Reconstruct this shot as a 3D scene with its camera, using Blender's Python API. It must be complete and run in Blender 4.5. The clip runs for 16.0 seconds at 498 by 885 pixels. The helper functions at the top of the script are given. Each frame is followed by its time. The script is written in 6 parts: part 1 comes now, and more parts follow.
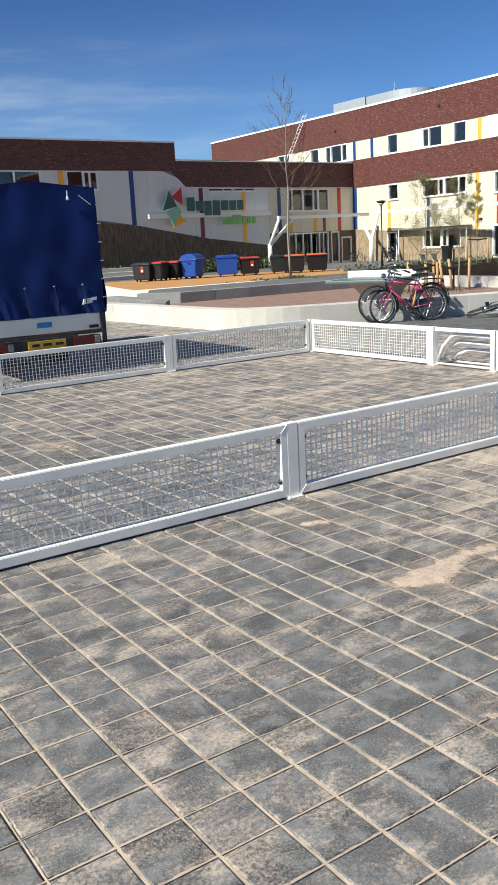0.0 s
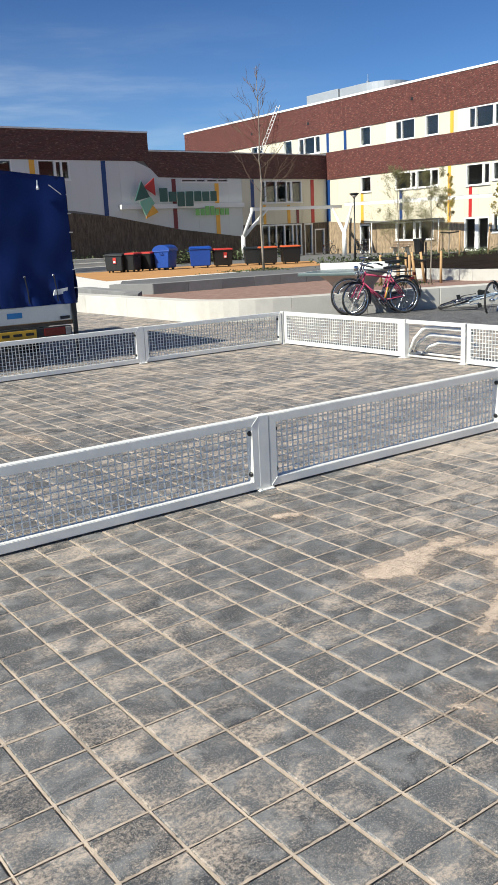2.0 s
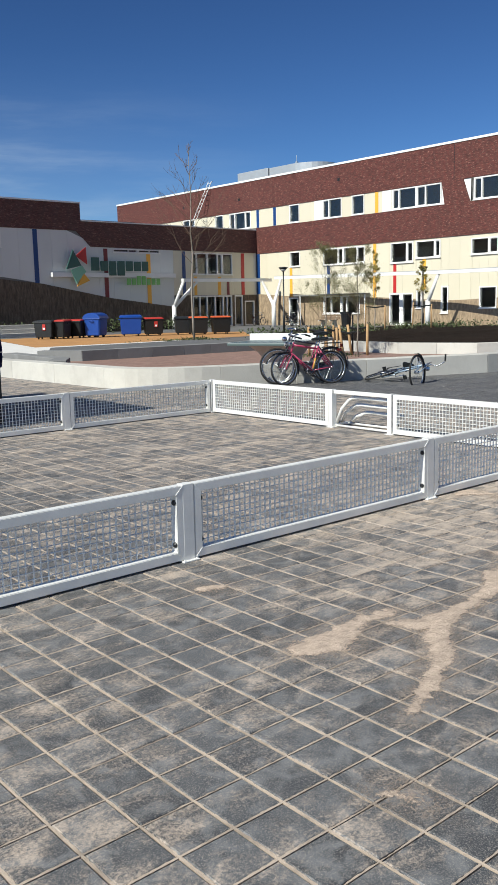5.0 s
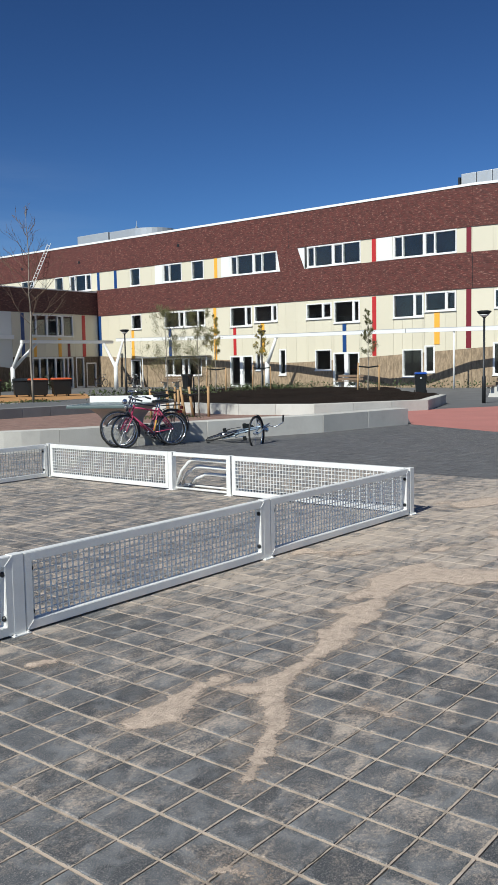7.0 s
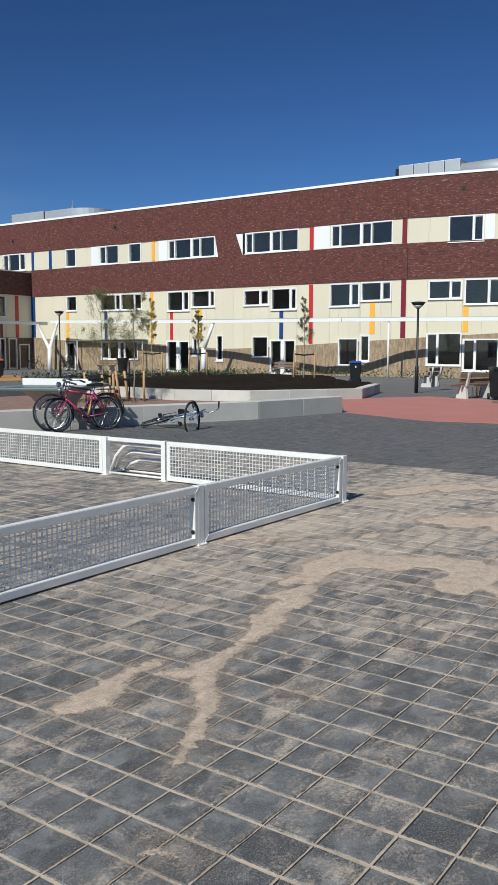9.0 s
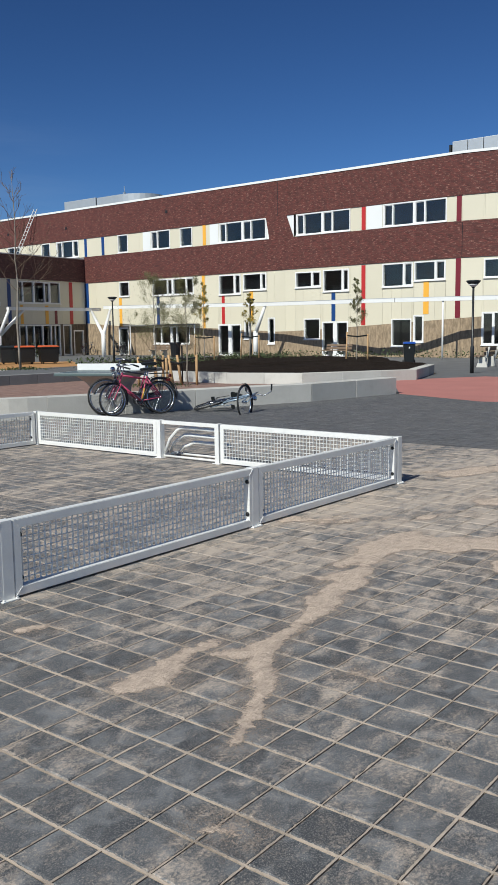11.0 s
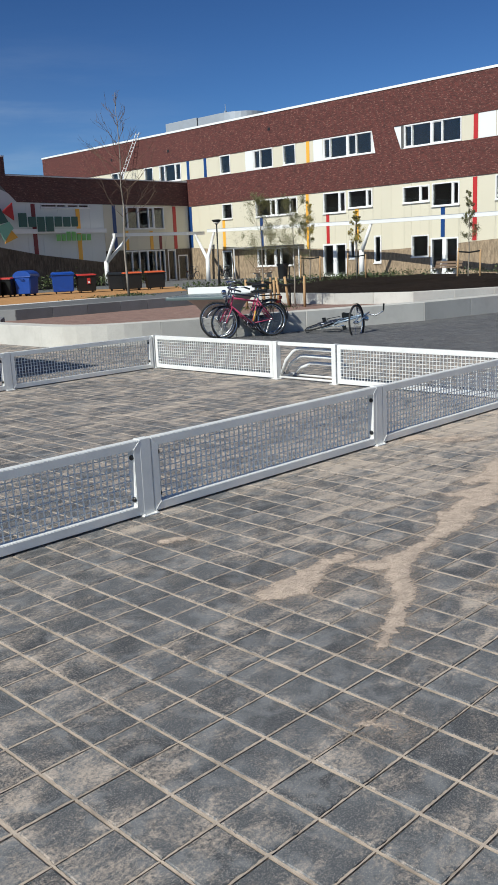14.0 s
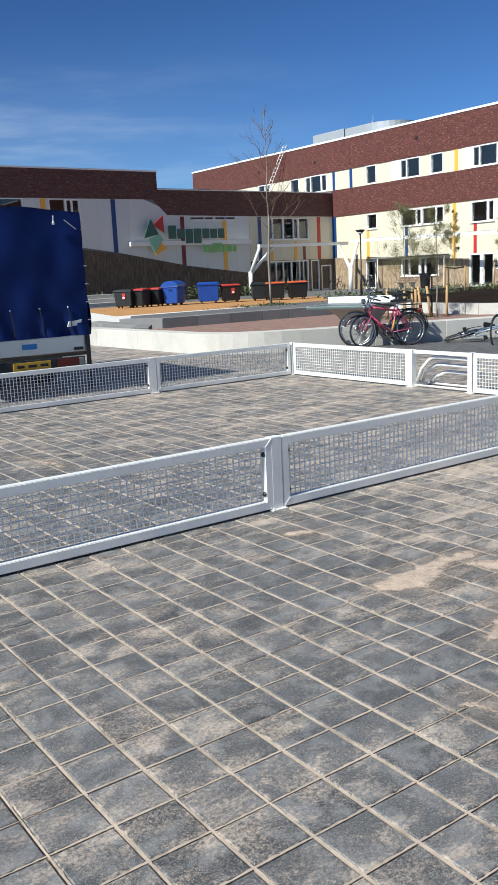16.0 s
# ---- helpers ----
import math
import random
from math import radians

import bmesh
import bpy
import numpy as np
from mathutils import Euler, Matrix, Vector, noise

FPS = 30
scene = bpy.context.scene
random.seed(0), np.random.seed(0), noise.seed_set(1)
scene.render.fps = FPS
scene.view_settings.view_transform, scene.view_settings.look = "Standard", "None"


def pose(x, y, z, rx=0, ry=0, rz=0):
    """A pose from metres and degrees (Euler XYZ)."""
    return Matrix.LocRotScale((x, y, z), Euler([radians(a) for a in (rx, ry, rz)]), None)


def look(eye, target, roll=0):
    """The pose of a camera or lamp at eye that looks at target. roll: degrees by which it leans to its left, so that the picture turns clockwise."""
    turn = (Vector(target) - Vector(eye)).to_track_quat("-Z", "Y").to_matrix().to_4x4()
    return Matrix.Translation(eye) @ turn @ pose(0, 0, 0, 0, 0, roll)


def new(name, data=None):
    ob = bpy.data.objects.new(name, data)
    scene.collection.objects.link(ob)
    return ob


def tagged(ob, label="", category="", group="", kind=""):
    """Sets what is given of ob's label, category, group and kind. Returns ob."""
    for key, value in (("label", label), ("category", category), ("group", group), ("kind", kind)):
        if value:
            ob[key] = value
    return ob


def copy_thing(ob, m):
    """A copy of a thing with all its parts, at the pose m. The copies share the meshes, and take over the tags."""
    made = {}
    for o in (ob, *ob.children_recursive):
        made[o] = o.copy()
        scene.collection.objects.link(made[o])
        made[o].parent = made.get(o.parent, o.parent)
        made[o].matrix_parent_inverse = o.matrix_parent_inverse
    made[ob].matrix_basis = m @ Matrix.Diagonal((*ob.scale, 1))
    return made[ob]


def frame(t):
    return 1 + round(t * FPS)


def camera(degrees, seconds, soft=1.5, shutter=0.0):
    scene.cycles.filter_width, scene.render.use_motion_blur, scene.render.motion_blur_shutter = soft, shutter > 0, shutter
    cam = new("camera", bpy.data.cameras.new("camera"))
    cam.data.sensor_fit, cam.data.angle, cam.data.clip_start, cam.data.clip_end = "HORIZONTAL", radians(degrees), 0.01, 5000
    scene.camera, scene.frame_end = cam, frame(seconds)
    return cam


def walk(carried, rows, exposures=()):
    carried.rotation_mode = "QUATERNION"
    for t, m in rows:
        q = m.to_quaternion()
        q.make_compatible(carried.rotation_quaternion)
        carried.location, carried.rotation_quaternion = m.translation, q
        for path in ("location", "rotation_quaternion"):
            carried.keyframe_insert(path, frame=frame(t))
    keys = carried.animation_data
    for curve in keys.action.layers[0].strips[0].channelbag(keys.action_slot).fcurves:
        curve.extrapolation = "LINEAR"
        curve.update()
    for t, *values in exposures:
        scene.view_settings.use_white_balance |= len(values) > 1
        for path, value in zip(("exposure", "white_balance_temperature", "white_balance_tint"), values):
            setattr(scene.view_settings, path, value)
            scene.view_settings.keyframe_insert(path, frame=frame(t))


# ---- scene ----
cam = camera(32.4, 16.0)
PATH = [
    (0, (-0.05, 0.032, 1.551), (1.038, 1.651, 1.107), -3.0),
    (0.5, (-0.048, 0.031, 1.553), (1.044, 1.645, 1.101), -2.7),
    (1, (-0.044, 0.026, 1.556), (1.066, 1.628, 1.109), -2.7),
    (1.5, (-0.032, 0.01, 1.557), (1.09, 1.602, 1.102), -3.2),
    (2, (-0.032, 0.03, 1.55), (1.103, 1.61, 1.085), -2.6),
    (2.5, (-0.04, 0.024, 1.553), (1.101, 1.599, 1.088), -2.2),
    (3, (-0.034, 0.028, 1.552), (1.12, 1.595, 1.09), -2.1),
    (3.2, (-0.03, 0.031, 1.549), (1.132, 1.591, 1.086), -2.2),
    (5.3, (0.07, 0.118, 1.524), (1.391, 1.592, 1.232), -1.1),
    (5.5, (0.068, 0.1, 1.53), (1.414, 1.551, 1.246), -1.1),
    (6, (0.093, 0.094, 1.527), (1.492, 1.496, 1.246), -1.0),
    (6.5, (0.105, 0.085, 1.525), (1.564, 1.429, 1.271), -1.1),
    (7, (0.127, 0.079, 1.54), (1.677, 1.33, 1.36), -1.1),
    (7.5, (0.126, 0.055, 1.556), (1.777, 1.176, 1.421), -0.7),
    (8, (0.133, 0.041, 1.555), (1.853, 1.051, 1.408), -0.0),
    (8.5, (0.13, 0.058, 1.546), (1.83, 1.093, 1.351), 0.4),
    (9, (0.111, 0.066, 1.547), (1.748, 1.194, 1.333), 0.2),
    (9.5, (0.098, 0.074, 1.541), (1.684, 1.274, 1.327), -0.5),
    (9.7, (0.102, 0.081, 1.537), (1.672, 1.302, 1.322), -0.6),
    (12, (0.124, 0.083, 1.532), (1.673, 1.316, 1.247), -0.9),
    (12.5, (0.114, 0.083, 1.533), (1.611, 1.372, 1.223), -1.7),
    (13, (0.099, 0.091, 1.52), (1.53, 1.447, 1.184), -2.7),
    (13.5, (0.047, 0.119, 1.526), (1.451, 1.497, 1.162), -3.0),
    (14, (-0.044, 0.155, 1.515), (1.332, 1.544, 1.094), -2.5),
    (14.5, (-0.133, 0.142, 1.51), (1.255, 1.513, 1.069), -1.8),
    (15, (-0.171, 0.107, 1.513), (1.182, 1.517, 1.086), -1.9),
    (15.5, (-0.153, 0.021, 1.51), (1.097, 1.53, 1.112), -2.4),
    (16, (-0.172, -0.085, 1.5), (0.963, 1.516, 1.116), -2.7),
]
# the clip's camera darkens its picture as it turns to the bright front, and opens up again
EXPOSURES = [(t, e, 6500 if t < 4 else 6250 if t < 6.8 else 6080, 4) for t, e in ((0, 0.70), (3, 0.66), (5.5, 0.34), (6.5, 0.26), (7.0, 0.2), (7.5, 0.05), (8.0, -0.04), (8.5, 0.03), (9.5, 0.08), (12, 0.1), (13, 0.14), (14, 0.17), (15, 0.22), (15.5, 0.29), (16, 0.57))]
walk(cam, [(t, look(eye, target, roll)) for t, eye, target, roll in PATH], EXPOSURES)

# ---- world, sun ----
world = bpy.data.worlds.new("world")
scene.world = world
world.use_nodes = True
wn, wl = world.node_tree.nodes, world.node_tree.links
bg = wn["Background"]
SUN_EL, SUN_DIR = 42.6, (1.0, 0.08)  # elevation, and the way the light travels over the ground
sky = wn.new("ShaderNodeTexSky")
sky.sky_type, sky.sun_disc = "NISHITA", False
sky.sun_elevation, sky.sun_rotation = radians(SUN_EL), math.atan2(-SUN_DIR[0], -SUN_DIR[1])
sky.altitude, sky.air_density, sky.dust_density, sky.ozone_density = 0, 0.8, 0.35, 6.0
# thin streaks of cirrus low over the roofs
geo = wn.new("ShaderNodeTexCoord")
smap = wn.new("ShaderNodeMapping")
smap.inputs["Scale"].default_value = (2.6, 2.6, 19)
smap.inputs["Rotation"].default_value = (radians(3), radians(-2), 0)
wl.new(geo.outputs["Generated"], smap.inputs["Vector"])
cn = wn.new("ShaderNodeTexNoise")
cn.inputs["Scale"].default_value, cn.inputs["Detail"].default_value, cn.inputs["Roughness"].default_value = 1.5, 8, 0.58
wl.new(smap.outputs[0], cn.inputs["Vector"])
cr = wn.new("ShaderNodeMapRange")
cr.interpolation_type = "SMOOTHSTEP"
cr.inputs[1].default_value, cr.inputs[2].default_value = 0.42, 0.74
cr.inputs[3].default_value = 0.2
wl.new(cn.outputs[0], cr.inputs[0])
sep = wn.new("ShaderNodeSeparateXYZ")
wl.new(geo.outputs["Generated"], sep.inputs[0])
low = wn.new("ShaderNodeMapRange")
low.interpolation_type = "SMOOTHSTEP"
low.inputs[1].default_value, low.inputs[2].default_value, low.inputs[3].default_value, low.inputs[4].default_value = 0.12, 0.27, 1, 0
wl.new(sep.outputs[2], low.inputs[0])
side = wn.new("ShaderNodeMapRange")
side.interpolation_type = "SMOOTHSTEP"
side.inputs[1].default_value, side.inputs[2].default_value, side.inputs[3].default_value, side.inputs[4].default_value = 0.35, 0.72, 1, 0
wl.new(sep.outputs[0], side.inputs[0])
m1 = wn.new("ShaderNodeMath")
m1.operation = "MULTIPLY"
wl.new(cr.outputs[0], m1.inputs[0])
wl.new(low.outputs[0], m1.inputs[1])
m2 = wn.new("ShaderNodeMath")
m2.operation = "MULTIPLY"
wl.new(m1.outputs[0], m2.inputs[0])
wl.new(side.outputs[0], m2.inputs[1])
m3 = wn.new("ShaderNodeMath")
m3.operation = "MULTIPLY"
m3.inputs[1].default_value = 0.42
wl.new(m2.outputs[0], m3.inputs[0])
cmix = wn.new("ShaderNodeMix")
cmix.data_type = "RGBA"
wl.new(m3.outputs[0], cmix.inputs[0])
half = wn.new("ShaderNodeVectorMath")
half.operation = "SCALE"
half.inputs["Scale"].default_value = 0.5
wl.new(sky.outputs[0], half.inputs[0])
hs = wn.new("ShaderNodeGamma")
hs.inputs["Gamma"].default_value = 1.45
wl.new(half.outputs[0], hs.inputs["Color"])
wl.new(hs.outputs[0], cmix.inputs[6])
cmix.inputs[7].default_value = (5.5, 6.2, 7.2, 1)
wl.new(cmix.outputs[2], bg.inputs["Color"])
bg.inputs["Strength"].default_value = 0.082

sun_data = bpy.data.lights.new("sun", "SUN")
sun_data.energy, sun_data.angle, sun_data.color = 4.8, radians(0.53), (1.0, 0.94, 0.85)
sun = new("sun", sun_data)
sun.matrix_world = look((0, 0, 30), (SUN_DIR[0] * 30, SUN_DIR[1] * 30, 30 - 30 * math.tan(radians(SUN_EL)) * math.hypot(*SUN_DIR)))

# ---- materials ----
def node(nt, kind, **values):
    n = nt.nodes.new("ShaderNode" + kind)
    for key, v in values.items():
        n.inputs[int(key[1:]) if key[0] == "i" and key[1:].isdigit() else key.replace("_", " ")].default_value = v
    return n


def start(name, rough=0.6, metal=0.0):
    m = bpy.data.materials.new(name)
    m.use_nodes = True
    b = m.node_tree.nodes["Principled BSDF"]
    b.inputs["Roughness"].default_value, b.inputs["Metallic"].default_value = rough, metal
    return m, m.node_tree, b


def place_out(nt, squash=(1, 1, 1)):
    g = node(nt, "NewGeometry")
    mp = node(nt, "Mapping")
    mp.inputs["Scale"].default_value = squash
    nt.links.new(g.outputs["Position"], mp.inputs["Vector"])
    return mp.outputs[0]


def noise_out(nt, vec, scale, detail=4, rough=0.55):
    n = node(nt, "TexNoise", Scale=scale, Detail=detail, Roughness=rough)
    nt.links.new(vec, n.inputs["Vector"])
    return n.outputs[0]


def remap(nt, val, a, b, c=0.0, d=1.0, smooth=False):
    n = node(nt, "MapRange", i1=a, i2=b, i3=c, i4=d)
    n.interpolation_type = "SMOOTHSTEP" if smooth else "LINEAR"
    nt.links.new(val, n.inputs[0])
    return n.outputs[0]


def blend(nt, fac, a, b, mode="MIX"):
    n = nt.nodes.new("ShaderNodeMix")
    n.data_type, n.blend_type = "RGBA", mode
    for slot, v in ((0, fac), (6, a), (7, b)):
        if isinstance(v, bpy.types.NodeSocket):
            nt.links.new(v, n.inputs[slot])
        else:
            n.inputs[slot].default_value = v if slot == 0 else (*v[:3], 1)
    return n.outputs[2]


def calc(nt, op, a, b=0.0):
    n = node(nt, "Math")
    n.operation = op
    for slot, v in ((0, a), (1, b)):
        if isinstance(v, bpy.types.NodeSocket):
            nt.links.new(v, n.inputs[slot])
        else:
            n.inputs[slot].default_value = v
    return n.outputs[0]


def bump(nt, b, height, strength=0.3, distance=0.01):
    n = node(nt, "Bump", Strength=strength, Distance=distance)
    nt.links.new(height, n.inputs["Height"])
    nt.links.new(n.outputs[0], b.inputs["Normal"])


def surface(name, colour, rough=0.6, metal=0.0, var=0.15, big=1.5, fine=60.0, rise=0.15, depth=0.004, squash=(1, 1, 1), own=0.0, dirt=None, dirty=0.5):
    """A plain surface with grain at two scales; own: how much each piece differs; dirt: a stain colour."""
    m, nt, b = start(name, rough, metal)
    p = place_out(nt, squash)
    n1, n2 = noise_out(nt, p, big, 5), noise_out(nt, p, fine, 3)
    lo, hi = [c * (1 - var) for c in colour], [min(1, c * (1 + var)) for c in colour]
    c = blend(nt, remap(nt, n1, 0.3, 0.7), lo, hi)
    c = blend(nt, calc(nt, "MULTIPLY", remap(nt, n2, 0.35, 0.7), 0.6), c, [v * (1 - var) for v in colour])
    if own:
        oi = node(nt, "ObjectInfo")
        k = remap(nt, oi.outputs["Random"], 0, 1, 1 - own, 1 + own)
        mu = node(nt, "VectorMath")
        mu.operation = "SCALE"
        nt.links.new(c, mu.inputs[0])
        nt.links.new(k, mu.inputs["Scale"])
        c = mu.outputs[0]
    if dirt:
        c = blend(nt, calc(nt, "MULTIPLY", remap(nt, noise_out(nt, p, big * 2.3, 6, 0.65), 0.5, 0.75), dirty), c, dirt)
    nt.links.new(c, b.inputs["Base Color"])
    nt.links.new(remap(nt, n2, 0.3, 0.7, max(0.02, rough - 0.08), min(1, rough + 0.08)), b.inputs["Roughness"])
    if rise:
        bump(nt, b, n2, rise, depth)
    return m


SAND = (0.53, 0.437, 0.352)


def paving(name, sandy):
    """Dark blue-grey concrete slabs with soft pale clouds, dusted with tan sand in smears."""
    m, nt, b = start(name, 0.75)
    p = place_out(nt)
    isl = node(nt, "NewGeometry")
    oi = node(nt, "ObjectInfo")
    rnd = calc(nt, "FRACT", calc(nt, "ADD", isl.outputs["Random Per Island"], oi.outputs["Random"]))
    # each slab was cast apart: its clouds are its own
    own = node(nt, "VectorMath")
    own.operation = "ADD"
    far = node(nt, "CombineXYZ")
    nt.links.new(calc(nt, "MULTIPLY", rnd, 61.0), far.inputs[0])
    nt.links.new(calc(nt, "MULTIPLY", rnd, 23.0), far.inputs[2])
    nt.links.new(p, own.inputs[0])
    nt.links.new(far.outputs[0], own.inputs[1])
    q = own.outputs[0]
    base = blend(nt, calc(nt, "MULTIPLY", calc(nt, "FRACT", calc(nt, "MULTIPLY", rnd, 7.3)), 1.0 if sandy else 0.6), (0.036, 0.0395, 0.044), (0.086, 0.092, 0.099))
    cloud = node(nt, "TexNoise", Scale=7.0, Detail=5.0, Roughness=0.6, Distortion=0.9)
    nt.links.new(q, cloud.inputs["Vector"])
    base = blend(nt, calc(nt, "MULTIPLY", remap(nt, cloud.outputs[0], 0.43, 0.68, smooth=True), 0.75 if sandy else 0.35), base, (0.190, 0.197, 0.203))
    stain = noise_out(nt, q, 17, 6, 0.66)
    base = blend(nt, calc(nt, "MULTIPLY", remap(nt, stain, 0.53, 0.68, smooth=True), 0.6), base, (0.042, 0.044, 0.048))
    tooth = noise_out(nt, p, 150, 3, 0.6)
    base = blend(nt, calc(nt, "MULTIPLY", remap(nt, tooth, 0.50, 0.64), 0.6), base, (0.27, 0.25, 0.23))
    grit = noise_out(nt, p, 420, 1)
    base = blend(nt, calc(nt, "MULTIPLY", remap(nt, grit, 0.64, 0.70), 0.8), base, (0.52, 0.47, 0.41))
    sm = node(nt, "Mapping")
    sm.inputs["Rotation"].default_value = (0, 0, radians(-8))
    sm.inputs["Scale"].default_value = (0.75, 1.45, 1)
    nt.links.new(p, sm.inputs["Vector"])
    s1 = noise_out(nt, sm.outputs[0], 1.3, 3, 0.55)
    s2 = node(nt, "TexNoise", Scale=7.0, Detail=6.0, Roughness=0.62, Distortion=0.7)
    nt.links.new(sm.outputs[0], s2.inputs["Vector"])
    s3 = noise_out(nt, p, 70, 5, 0.8)
    s4 = noise_out(nt, q, 5, 3, 0.5)
    f = calc(nt, "ADD", calc(nt, "MULTIPLY", s1, 0.55), calc(nt, "ADD", calc(nt, "MULTIPLY", s2.outputs[0], 1.0), calc(nt, "MULTIPLY", s3, 1.3)))
    f = calc(nt, "ADD", f, calc(nt, "MULTIPLY", s4, 0.5))
    f = calc(nt, "ADD", f, calc(nt, "MULTIPLY", rnd, 0.10))
    # more sand was swept over the middle of the yard
    sx = node(nt, "SeparateXYZ")
    nt.links.new(p, sx.inputs[0])
    swept = remap(nt, sx.outputs[1], 4.1, 5.2, 1.0, 0.45, True)
    far_sand = remap(nt, calc(nt, "ADD", sx.outputs[0], calc(nt, "MULTIPLY", sx.outputs[1], 0.3)), 2.9, 8.0, 0.0, 0.25, True)
    f = calc(nt, "ADD", f, calc(nt, "MULTIPLY", swept, far_sand))
    f = remap(nt, f, 1.68 if sandy else 1.90, 2.12 if sandy else 2.3, 0, 0.78 if sandy else 0.15, True)
    nt.links.new(blend(nt, f, base, SAND), b.inputs["Base Color"])
    nt.links.new(remap(nt, f, 0, 1, 0.62, 0.92), b.inputs["Roughness"])
    bump(nt, b, calc(nt, "ADD", calc(nt, "MULTIPLY", tooth, 0.4), calc(nt, "ADD", stain, calc(nt, "MULTIPLY", s3, 0.4))), 0.4, 0.004)
    return m


def bricks(name, a, c, mortar, length=0.21, height=0.063, gap=0.009, rise=0.5):
    """Brickwork laid along both wall ways, with bricks of uneven colour."""
    m, nt, b = start(name, 0.8)
    g = node(nt, "NewGeometry")
    s = node(nt, "SeparateXYZ")
    nt.links.new(g.outputs["Position"], s.inputs[0])
    u = calc(nt, "ADD", s.outputs[0], s.outputs[1])
    cb = node(nt, "CombineXYZ")
    nt.links.new(u, cb.inputs[0])
    nt.links.new(s.outputs[2], cb.inputs[1])
    t = node(nt, "TexBrick", Scale=1.0, Mortar_Size=gap, Brick_Width=length, Row_Height=height, Bias=0.0)
    t.inputs["Color1"].default_value, t.inputs["Color2"].default_value, t.inputs["Mortar"].default_value = (*a, 1), (*c, 1), (*mortar, 1)
    nt.links.new(cb.outputs[0], t.inputs["Vector"])
    p = place_out(nt, (1.6, 1.6, 6))
    pale = noise_out(nt, p, 2.6, 4, 0.75)
    col = blend(nt, calc(nt, "MULTIPLY", remap(nt, pale, 0.575, 0.63), 0.8), t.outputs[0], (0.32, 0.165, 0.13))
    dark = noise_out(nt, place_out(nt, (1, 1, 3)), 1.7, 5, 0.7)
    col = blend(nt, calc(nt, "MULTIPLY", remap(nt, dark, 0.48, 0.75), 0.55), col, [v * 0.45 for v in a])
    nt.links.new(col, b.inputs["Base Color"])
    bump(nt, b, calc(nt, "SUBTRACT", calc(nt, "MULTIPLY", pale, 0.5), t.outputs[1]), rise, 0.01)
    return m


def pane_glass(name):
    m, nt, b = start(name, 0.01)
    b.inputs["Base Color"].default_value = (0.80, 0.82, 0.82, 1)
    b.inputs["Transmission Weight"].default_value, b.inputs["IOR"].default_value = 1.0, 1.5
    wav = noise_out(nt, place_out(nt), 0.6, 2)
    bump(nt, b, wav, 0.02, 0.02)
    return m


def jointing(name, tone):
    """Joint sand, pale and dry; a low tone paints gap shade in the bed."""
    m, nt, b = start(name, 0.95)
    p = place_out(nt)
    n1, n2 = noise_out(nt, p, 6, 5, 0.7), noise_out(nt, p, 260, 2)
    c = blend(nt, n2, [v * 0.72 * tone for v in SAND], [v * 1.12 * tone for v in SAND])
    c = blend(nt, calc(nt, "MULTIPLY", remap(nt, n1, 0.44, 0.64), 0.7), c, [v * 0.42 * tone for v in SAND])
    nt.links.new(c, b.inputs["Base Color"])
    bump(nt, b, n2, 0.6, 0.003)
    return m


def sand_layer(name):
    """Loose sand; cover is how far inside the drift's edge a point lies, and past it only grains are strewn."""
    m, nt, b = start(name, 0.95)
    p = place_out(nt)
    at = node(nt, "Attribute")
    at.attribute_name = "cover"
    n1, n2, n3 = noise_out(nt, p, 22, 5, 0.7), noise_out(nt, p, 300, 2), noise_out(nt, p, 90, 4, 0.7)
    heap = (SAND[0] * 1.10, SAND[1] * 1.06, SAND[2] * 1.04)
    c = blend(nt, remap(nt, n1, 0.3, 0.7), [v * 0.8 for v in heap], [min(1, v * 1.12) for v in heap])
    c = blend(nt, remap(nt, n2, 0.5, 0.64), c, [v * 0.68 for v in heap])
    c = blend(nt, calc(nt, "MULTIPLY", remap(nt, n3, 0.55, 0.68), 0.7), c, [v * 0.68 for v in heap])
    nt.links.new(c, b.inputs["Base Color"])
    g = calc(nt, "ADD", calc(nt, "MULTIPLY", calc(nt, "SUBTRACT", n3, 0.5), 0.12), calc(nt, "MULTIPLY", calc(nt, "SUBTRACT", n2, 0.5), 0.08))
    core = remap(nt, calc(nt, "ADD", at.outputs["Fac"], g), -0.014, 0.02, 0, 1.0, True)
    core = calc(nt, "MULTIPLY", core, remap(nt, noise_out(nt, p, 9, 6, 0.7), 0.36, 0.52, 0.78, 0.98))
    strewn = calc(nt, "MULTIPLY", remap(nt, calc(nt, "ADD", n2, calc(nt, "MULTIPLY", n3, 0.9)), 0.97, 1.08), remap(nt, at.outputs["Fac"], -0.14, 0.0, 0.0, 0.85))
    nt.links.new(calc(nt, "MAXIMUM", core, strewn), b.inputs["Alpha"])
    streak = noise_out(nt, place_out(nt, (3, 14, 1)), 3, 4, 0.6)
    bump(nt, b, calc(nt, "ADD", calc(nt, "MULTIPLY", n3, 0.5), calc(nt, "ADD", streak, n1)), 1.0, 0.012)
    return m


